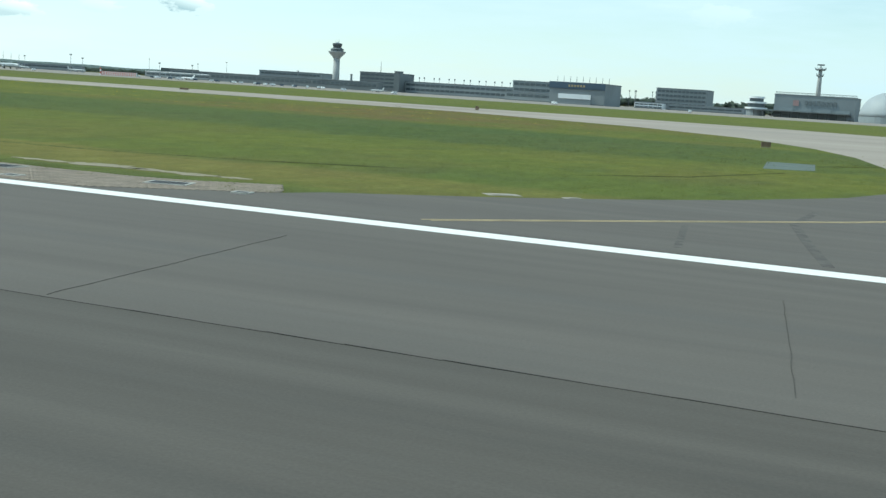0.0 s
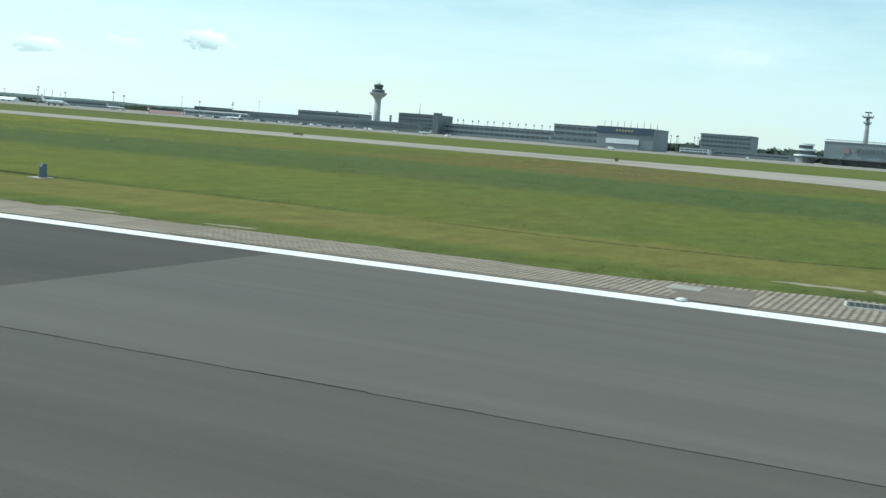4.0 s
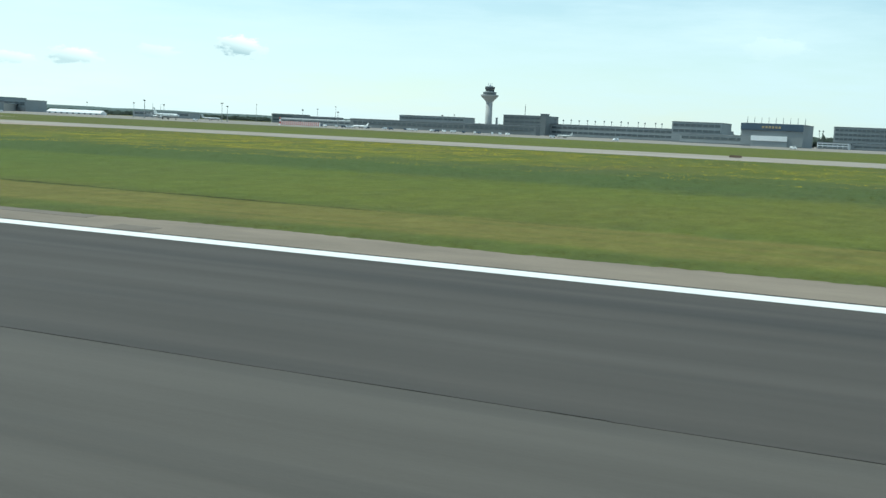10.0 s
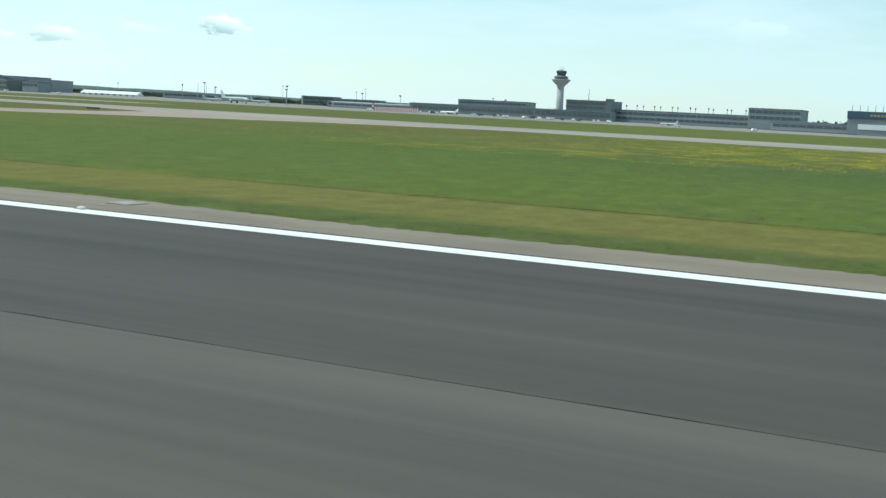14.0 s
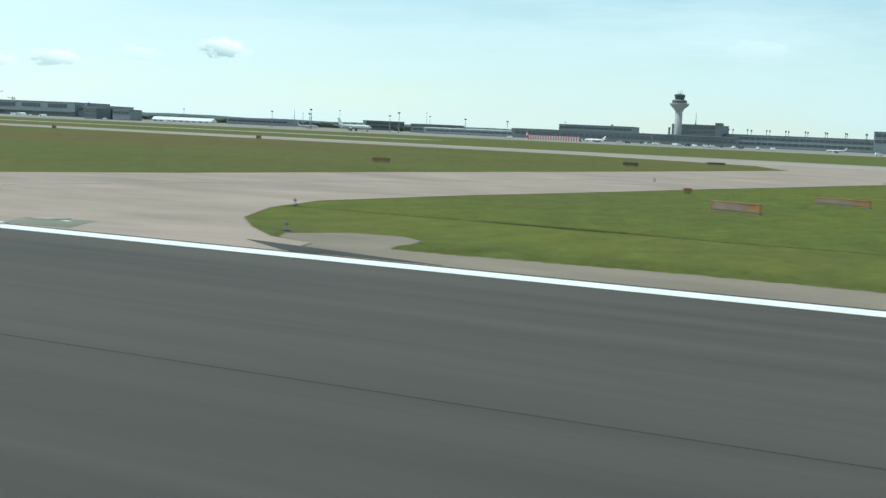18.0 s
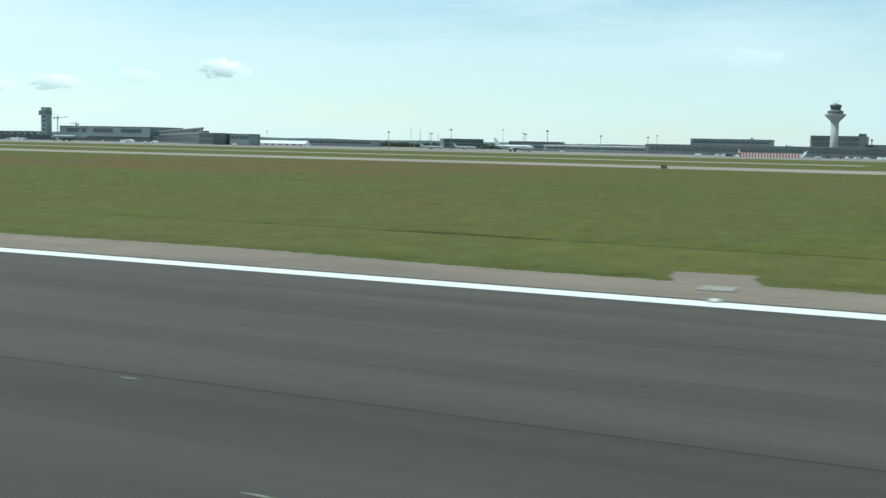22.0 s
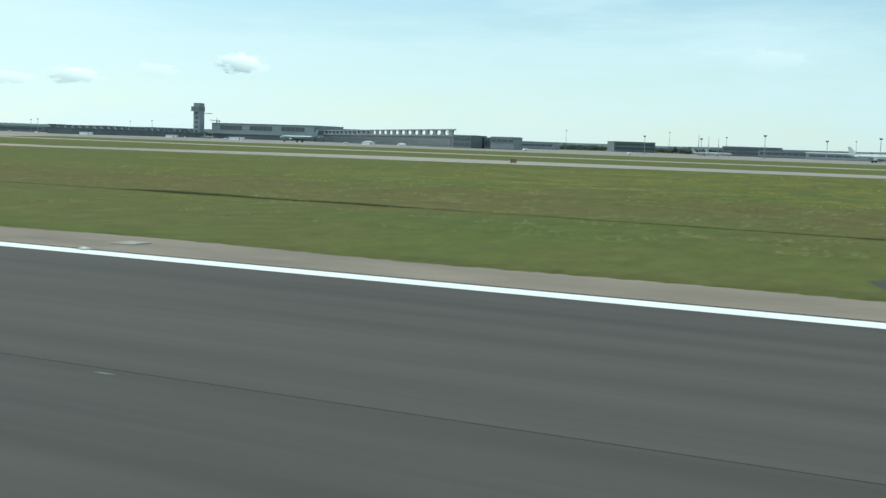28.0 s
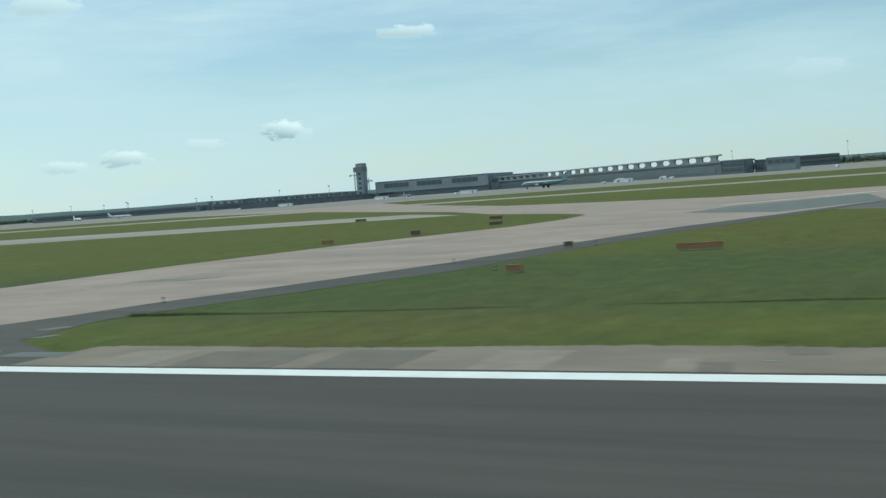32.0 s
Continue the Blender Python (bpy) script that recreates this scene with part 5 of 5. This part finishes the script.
# sensor post in the meadow
ob = thing("sensor_post", "short blue-grey marker board with a yellow face on concrete", "marker", pose(14.2, 29.8, -0.02, 0, 0, 17))
part("base", Geo().prism([(-0.34, -0.30), (0.22, -0.36), (0.30, 0.28), (-0.26, 0.32)], 0, 0.04), frame_concrete, ob)
part("foot", Geo().box(0.05, 0, 0.04, 0.16, 0.3, 0.03), steel_dark, ob)
body = part("board", Geo().rings([[(0.05 - w, -d, z), (0.05 + w, -d, z), (0.05 + w, d, z), (0.05 - w, d, z)] for z, w, d in ((0.07, 0.04, 0.2), (0.40, 0.04, 0.2), (0.50, 0.035, 0.12))]), blue_paint, ob)
part("face", Geo().box(0.006, 0, 0.09, 0.01, 0.36, 0.32), yellow_paint, body, "yellow painted face")
ob = thing("stray_stone", "small dark clump on the grass edge", "clump", pose(-16.0, 22.35, -0.03))
part("clump", Geo().turned(0, 0, [(0, 0.07), (0.06, 0.08), (0.12, 0.05), (0.14, 0.01)], 9), tyre, ob)


def guidance_sign(x, y, w, h, turn, face, label, legs=2, bars=0):
    ob = thing("guidance_sign", label, "airfield sign", pose(x, y, -0.03, 0, 0, turn), "airfield guidance signs")
    part("footing", Geo().box(0, 0, 0, w + 0.05, 0.3, 0.05), slab_repair, ob)
    for i in range(legs):
        u = -w / 2 + w * (i + 0.5) / legs
        part("leg", Geo().box(u, 0, 0.05, 0.05, 0.05, 0.06), steel_dark, ob)
    panel = part("panel", Geo().box(0, 0, 0.10, w, 0.14, h), face, ob)
    if w > 1.9 and face is sign_orange and x > -300:
        part("face", Geo().box(-w * 0.13, -0.074, 0.12, w * 0.7, 0.014, h - 0.04), sign_pale, panel, "pale left part of the sign face")
    for sx in (-w / 2, w / 2):
        part("frame", Geo().box(sx, 0, 0.08, 0.05, 0.18, h + 0.04), face, panel)
    part("frame", Geo().box(0, 0, 0.10 + h, w + 0.05, 0.18, 0.035), face, panel)
    for i in range(bars):
        part("bar", Geo().box(-w * 0.3 + w * 0.6 * i / max(1, bars - 1), -0.076, 0.10 + h * 0.25, 0.08, 0.012, h * 0.5), sign_black, panel)


for x, y, w, h, turn, face, label, bars in (
        (-202.0, 43.4, 2.0, 0.28, -20, sign_orange, "wide orange-brown guidance sign in the grass", 0), (-199.4, 53.8, 2.5, 0.22, -18, sign_orange, "long orange guidance sign in the grass", 0),
        (-234.8, 76.5, 1.3, 0.24, 30, sign_orange, "small orange guidance sign by the taxiway", 0), (-297.1, 33.2, 0.5, 0.24, -35, sign_orange, "small orange marker box in the meadow", 0),
        (-207.1, 57.2, 0.36, 0.14, 20, sign_orange, "small orange-brown box sign at the taxiway edge", 0), (-646.9, 30.3, 0.8, 0.28, 25, sign_orange, "small yellow-orange guidance sign in the grass", 2), (-665.0, 50.5, 2.0, 0.24, 10, sign_orange, "wide orange guidance sign in the grass", 0),
        (-670.0, 41.7, 0.6, 0.22, 8, sign_orange, "small orange guidance sign in the grass", 0), (-700.5, 73.4, 0.9, 0.2, 12, sign_orange, "orange guidance sign beyond the taxiway", 0),
        (-696.9, 80.6, 0.7, 0.3, 12, sign_back, "small dark-backed sign beyond the taxiway", 0), (-695.6, 92.7, 1.1, 0.22, 12, sign_back, "dark-backed guidance sign beyond the taxiway", 0),
        (-673.8, 56.6, 0.42, 0.2, 10, sign_back, "small dark-backed sign at the taxiway edge", 0), (50.6, 84.5, 0.6, 0.3, 20, sign_back, "dark box sign at the taxiway bend", 0),
        (-224.5, 107.2, 1.4, 0.25, 20, sign_back, "dark-backed guidance sign in the meadow", 0), (-222.2, 134.2, 2.0, 0.2, 20, sign_back, "dark-backed guidance sign in the meadow", 0),
        (-65.5, 176, 1.8, 0.3, 0, sign_back, "dark-backed sign on the parallel taxiway", 0), (-6.5, 172, 0.5, 0.5, 0, sign_back, "small dark sign by the parallel taxiway", 0),
        (-568.5, 163.5, 0.9, 0.5, 0, sign_back, "dark sign by the parallel taxiway", 0), (-735, 132, 1.5, 0.28, 10, sign_back, "dark-backed sign before the junction", 0),
        (-703.5, 109, 1.3, 0.25, 10, sign_back, "dark-backed sign at the grass island", 0), (-300, 156, 0.8, 0.4, 0, sign_back, "small dark sign by the parallel taxiway", 0),
        (-345, 158, 0.8, 0.4, 0, sign_back, "small dark sign by the parallel taxiway", 0)):
    guidance_sign(x, y, w, h, turn, face, label, 3 if w > 1.5 else 2, bars)


def taxi_light(x, y):
    ob = thing("taxiway_light", "small blue taxiway edge light on a stem", "taxiway light", pose(x, y, -0.03), "taxiway edge lights")
    part("base", Geo().turned(0, 0, [(0, 0.10), (0.05, 0.10), (0.07, 0.05)], 10), steel_dark, ob)
    part("stem", Geo().turned(0, 0, [(0.05, 0.02), (0.16, 0.02)], 8), steel, ob)
    part("lamp", Geo().turned(0, 0, [(0.16, 0.04), (0.23, 0.04), (0.25, 0.02)], 10), blue_paint, ob)
    return ob


tl = taxi_light(-208.7, 23.4)
for x, y in ((-213.3, 31.0), (-212.2, 70.0), (-671.6, 43.2), (-676.2, 48.2), (-681.0, 33.5), (-672.6, 57.5), (-200.5, 90.0), (-243.6, 22.8), (62, 46), (-612.5, 29.8), (-590.5, 24.4)):
    copy_thing(tl, pose(x, y, -0.03))

# closure barrier: lamps on small stands, joined by a low board
first_lamp = thing("barrier_lamp", "faded red barrier lamp on a small concrete foot", "barrier lamp", pose(-608.1, 21.3, -0.004), "lamps of the taxiway barrier")
part("stand", Geo().prism([(-0.16, -0.12), (0.16, -0.12), (0.16, 0.12), (-0.16, 0.12)], 0, 0.05), slab_repair, first_lamp)
part("stem", Geo().turned(0, 0, [(0.05, 0.03), (0.13, 0.03)], 8), lamp_red, first_lamp)
part("lens", Geo().turned(0, 0, [(0.13, 0.045), (0.20, 0.05), (0.235, 0.03)], 10), lamp_red, first_lamp)
for i in range(1, 15):
    copy_thing(first_lamp, pose(-608.1 + 1.57 * i, 21.3 + 0.02 * math.sin(i * 2.1), -0.004, 0, 0, 17 * i))
boards = thing("barrier_board", "low black barrier board across the closed taxiway", "barrier", pose(-608.1, 21.36, -0.004))
for i in range(14):
    part("board", Geo().box(0.785 + 1.57 * i, 0.05, 0.0, 1.45, 0.04, 0.035), sign_black, boards)
    part("kerb", Geo().box(0.785 + 1.57 * i, -0.10, 0.0, 1.5, 0.12, 0.014), concrete_pad, boards, "pale concrete kerb strip")

# surveyors' chalk and worn paint on the asphalt
def dab(points, width=0.07):
    painted_line("chalk_mark", points, width, chalk_paint, "pale chalk mark on the runway asphalt", 0.0045)


dab([(44.2, 6.16), (44.08, 6.30)], 0.025)
dab([(44.05, 6.15), (44.3, 6.27)], 0.03)
dab([(43.85, 6.35), (43.97, 6.45)], 0.03)
dab([(-86.32, 6.65), (-86.12, 6.60), (-85.95, 6.54)], 0.03)
dab([(-86.14, 6.54), (-86.08, 6.68)], 0.04)
dab([(-175.35, 6.83), (-174.8, 6.62)], 0.025)
dab([(-175.2, 6.65), (-175.0, 6.85)], 0.02)
dab([(-67.15, 6.54), (-67.0, 6.49)], 0.025)
for x, y, w in ((-154.8, 9.6, 0.35), (-338.0, 9.42, 0.32), (-312.2, 9.5, 0.3), (-308.7, 6.75, 0.35), (-403.7, 9.45, 0.3), (-509.0, 9.5, 0.3), (-543.3, 12.8, 0.3), (-587.3, 9.85, 0.32)):
    dab([(x - w * 0.3, y), (x + w * 0.3, y)], 0.035)
dab([(-655.3, 20.8), (-655.1, 20.8)], 0.1)
for i in range(4):
    dab([(-337.15 + i * 0.24, 8.5), (-337.07 + i * 0.24, 8.5)], 0.04)

# repairs in the shoulder
for k, (x0, x1, y0, y1, mat) in enumerate(((-10.7, -9.4, 20.7, 21.95, shoulder_dark), (-9.2, -8.3, 19.62, 20.6, shoulder_dark), (-8.3, -7.3, 19.62, 21.3, shoulder_pale), (-7.2, -5.9, 20.7, 21.9, shoulder_dark), (-6.0, -5.0, 19.62, 20.5, shoulder_dark),
                            (-4.9, -3.8, 19.62, 21.5, shoulder_pale), (-3.7, -1.4, 19.62, 21.9, shoulder_dark), (9.3, 14.6, 19.62, 21.8, shoulder_dark), (15.1, 17.0, 19.62, 20.8, shoulder_pale), (17.2, 20.0, 19.62, 21.5, shoulder_dark), (20.1, 21.9, 19.62, 21.3, shoulder_pale), (22.3, 23.6, 19.62, 20.9, shoulder_pale),
                            (24.7, 25.4, 19.62, 21.2, shoulder_pale), (25.6, 26.8, 19.62, 20.0, shoulder_pale), (37.9, 39.2, 19.62, 21.9, shoulder_dark), (-22.1, -20.7, 19.62, 21.8, shoulder_dark), (-70.1, -69.0, 20.6, 21.8, shoulder_dark), (-68.95, -68.2, 19.62, 21.8, shoulder_dark), (-75.4, -74.3, 21.2, 21.9, shoulder_dark),
                            (-93.6, -89.2, 19.9, 21.9, shoulder_dark), (-86.5, -85.8, 20.9, 21.9, shoulder_dark), (-85.8, -85.3, 19.62, 21.9, shoulder_dark), (-46.3, -45.2, 19.62, 20.6, shoulder_dark), (-52.0, -48.2, 21.2, 21.9, shoulder_dark),
                            (-660.8, -659.2, 19.62, 22.0, shoulder_pale), (-656.9, -656.3, 19.62, 21.1, shoulder_pale), (-656.2, -655.6, 19.62, 20.6, shoulder_dark), (-655.0, -654.3, 21.5, 22.3, shoulder_dark), (-671.0, -669.0, 19.62, 21.9, shoulder_pale), (-668.4, -665.5, 19.62, 21.8, shoulder_dark), (-664.6, -662.5, 19.62, 22.0, shoulder_dark), (-653.0, -650.2, 19.62, 22.0, shoulder_pale), (-648.0, -645.8, 19.62, 21.8, shoulder_dark), (-640.5, -638.2, 19.62, 21.9, shoulder_pale), (-632.0, -629.0, 19.62, 21.9, shoulder_dark))):
    setting("shoulder_repair", Geo().prism([(x0, y0), (x1, y0), (x1 - 0.2, y1), (x0 - 0.3, y1)], -0.2, (0.0085 if -12.5 < x0 < 9.0 or x0 > 27.2 else -0.002) + 0.0001 * k), mat, "rectangular repair in the runway shoulder", "patch")
# sandy bare ground at the grass edge
r = random.Random(21)
for x0, x1, y, deep in ((42.6, 45.6, 24.75, 0.4), (40.6, 43.2, 24.75, 0.42), (38.9, 41.0, 24.5, 0.22), (45.3, 46.4, 24.85, 0.2), (-30, -27.5, 22.5, 0.2), (-60, -58, 22.5, 0.2), (21.5, 24.0, 22.3, 0.25), (26.2, 27.6, 22.4, 0.18), (-252, -250.5, 23.4, 0.2)):
    cx, half = (x0 + x1) / 2, (x1 - x0) / 2
    blob = [(cx + half * math.cos(a) * (1 + r.uniform(-0.3, 0.15)), y + deep * math.sin(a) * (1 + r.uniform(-0.6, 0.5)) + 0.12 * (cx - x0) * math.cos(a) * 0.2) for a in [2 * math.pi * i / 26 for i in range(26)]]
    setting("bare_verge", Geo().prism(blob, -0.3, -0.006), sand_mat, "sandy bare ground at the grass edge", "soil")


# ---------------------------------------------------------------- grass
def paved_outlines():
    out = []
    for ob in scene.objects:
        if ob.get("kind") == "structure" and ob.name.split(".")[0].rstrip("_0123456789") in ("taxiway", "taxiway_bend", "shoulder_corner", "shoulder", "asphalt_patch", "taxiway_edge", "soil_patch", "shoulder_bay"):
            n = len(ob.data.vertices) // 2
            out.append(np.array([ob.data.vertices[i].co[:2] for i in range(n)]))
    return out


def on_grass(px, py, outlines):
    ok = np.ones(len(px), bool)
    for o in outlines:
        near = (px > o[:, 0].min()) & (px < o[:, 0].max()) & (py > o[:, 1].min()) & (py < o[:, 1].max()) & ok
        idx = np.where(near)[0]
        if not len(idx):
            continue
        ax, ay = px[idx], py[idx]
        inside = np.zeros(len(idx), bool)
        for (x0, y0), (x1, y1) in zip(o, np.roll(o, -1, 0)):
            if y0 == y1:
                continue
            cross = ((y0 > ay) != (y1 > ay)) & (ax < (x1 - x0) * (ay - y0) / (y1 - y0) + x0)
            inside ^= cross
        ok[idx[inside]] = False
    return ok


def tufts(name, label, px, py, height, spread, seed, turn=0.42, mat=tuft_mat):
    """Tufts of three bent blades each, in one mesh."""
    r = np.random.default_rng(seed)
    n = len(px)
    base = np.repeat(np.stack([px, py], 1), 3, 0) + r.normal(0, 1, (n * 3, 2)) * spread
    h = np.repeat(height, 3) * r.uniform(0.6, 1.25, n * 3)
    a = -0.28 + r.uniform(-turn, turn, n * 3)
    w = h * r.uniform(0.14, 0.30, n * 3)
    lean = r.normal(0, 0.35, (n * 3, 2)) * h[:, None]
    v = np.zeros((n * 3, 3, 3))
    v[:, 0, 0], v[:, 0, 1], v[:, 0, 2] = base[:, 0] - np.cos(a) * w, base[:, 1] - np.sin(a) * w, -0.019
    v[:, 1, 0], v[:, 1, 1], v[:, 1, 2] = base[:, 0] + np.cos(a) * w, base[:, 1] + np.sin(a) * w, -0.019
    v[:, 2, 0], v[:, 2, 1], v[:, 2, 2] = base[:, 0] + lean[:, 0], base[:, 1] + lean[:, 1], -0.014 + h
    me = bpy.data.meshes.new(name)
    me.vertices.add(n * 9)
    me.vertices.foreach_set("co", v.ravel())
    me.loops.add(n * 9)
    me.loops.foreach_set("vertex_index", np.arange(n * 9, dtype=np.int32))
    me.polygons.add(n * 3)
    me.polygons.foreach_set("loop_start", np.arange(0, n * 9, 3, dtype=np.int32))
    me.update(calc_edges=True)
    me.normals_split_custom_set_from_vertices(np.tile(np.array((0, 0, 1), np.float32), (n * 9, 1)))
    ob = new(name, me)
    me.materials.append(mat)
    tagged(ob, label, "grass", kind="stuff")


outlines = paved_outlines()


def clusters(px, py, size, cut, seed):
    """Which points lie in drifts of that size."""
    at = np.array([noise.fractal(Vector((a / size, b / (size * 1.6), seed)), 0.8, 2.2, 4) for a, b in zip(px, py)])
    return at > cut


px, py = nrg.uniform(-705, 75, 90000), 21.7 + 8.0 * nrg.random(90000)
ok = on_grass(px, py, outlines)
tufts("verge_grass", "short straw-green mown grass on the verge", px[ok], py[ok], np.full(ok.sum(), 0.024) * (0.6 + 0.7 * nrg.random(ok.sum())), 0.06, 1)
px, py = nrg.uniform(-705, 75, 60000), 21.8 + 1.7 * nrg.random(60000) ** 1.5
ok = on_grass(px, py, outlines) & clusters(px, py, 1.2, -0.12, 4.0)
tufts("verge_fringe", "uneven green tufts along the pavement edge", px[ok], py[ok], np.full(ok.sum(), 0.04) * (0.5 + 0.9 * nrg.random(ok.sum())), 0.06, 4)
px, py = nrg.uniform(-720, 85, 120000), 30.6 + 40 * nrg.random(120000) ** 1.5
ok = on_grass(px, py, outlines)
tufts("meadow_tufts", "taller green meadow grass", px[ok], py[ok], np.full(ok.sum(), 0.042) * (0.5 + 1.0 * nrg.random(ok.sum())), 0.12, 2)
px, py = nrg.uniform(-760, 90, 90000), 50 + 105 * nrg.random(90000)
ok = on_grass(px, py, outlines) & clusters(px, py, 7.0, -0.1, 9.0)
tufts("meadow_clumps", "uneven clumps of long meadow grass", px[ok], py[ok], np.full(ok.sum(), 0.075) * (0.5 + 1.0 * nrg.random(ok.sum())), 0.4, 5)


def heads(name, label, beds, per_bed, height, size, cut, seed, mat):
    """Flower or seed heads in drifts within their beds."""
    r = np.random.default_rng(seed)
    xs, ys = [], []
    for x0, x1, y0, y1, k in beds:
        n = int(per_bed * k * (x1 - x0) * (y1 - y0))
        xs.append(r.normal((x0 + x1) / 2, (x1 - x0) * 0.30, n))
        ys.append(r.uniform(y0, y1, n))
    px, py = np.concatenate(xs), np.concatenate(ys)
    ok = on_grass(px, py, outlines)
    px, py = px[ok], py[ok]
    ok = clusters(px, py, size, cut, seed)
    tufts(name, label, px[ok], py[ok], np.full(ok.sum(), height) * (0.5 + r.random(ok.sum())), 0.16, seed, 0.42, mat)


heads("yellow_flowers", "drifts of small yellow flowers in the meadow", FLOWER_BEDS, 4.0, 0.055, 5.0, 0.08, 6, flower_mat)
heads("sorrel_heads", "reddish sorrel heads in the meadow", SORREL_BEDS, 0.55, 0.06, 6.0, 0.05, 7, sorrel_mat)
heads("seed_heads", "pale dry seed heads in drifts", ((-590, -470, 31, 75, 0.8), (-470, -360, 34, 70, 0.2), (-640, -580, 33, 60, 0.2)), 3.4, 0.065, 2.6, 0.16, 8, seed_mat)
# ridge of uncut grass where the mower turned
x = np.concatenate([nrg.uniform(-690, 43, 80000), nrg.uniform(43, 60, 9000)])
ridge = np.interp(x, (-690, -640, -600, -575, -520, -480, -440, -390, -330), (29.0, 30.0, 32.5, 42.6, 40.6, 36.5, 33.4, 32.0, 30.4)) + 0.35 * np.sin(x * 0.045) + 0.2 * np.sin(x * 0.17) + 0.05 * np.sin(x * 1.3)
swell = np.sin(x * 0.21) + np.sin(x * 0.083 + 1.3) + 0.6 * np.sin(x * 0.61 + 0.4)
keep = (swell + nrg.normal(0, 0.3, len(x))) > np.where(x < -460, -0.7, -1.15)
ridge = np.where(x > 25, np.interp(x, (25, 34, 38, 43, 47.5, 50.8, 53.9, 56.2), (30.2, 29.0, 29.4, 31.2, 34.1, 37.2, 41.8, 50.4)), ridge)
ridge = np.where(x > 56.2, np.interp(x, (56.2, 60), (57.0, 67.0)) + 0.8 * (58 - x), ridge)
rise = (0.024 + 0.022 * np.clip(swell - 0.4, 0, 2)) * np.where(x < -330, 1.5, 1.0)
px, py, rise = x[keep], ridge[keep] + nrg.normal(0, 0.05, keep.sum()), rise[keep]
ok = on_grass(px, py, outlines)
tufts("uncut_ridge", "dark broken ridge of uncut grass along the mown verge", px[ok], py[ok], rise[ok] * (0.6 + 0.7 * nrg.random(ok.sum())), 0.05, 3, 0.42, uncut_mat)
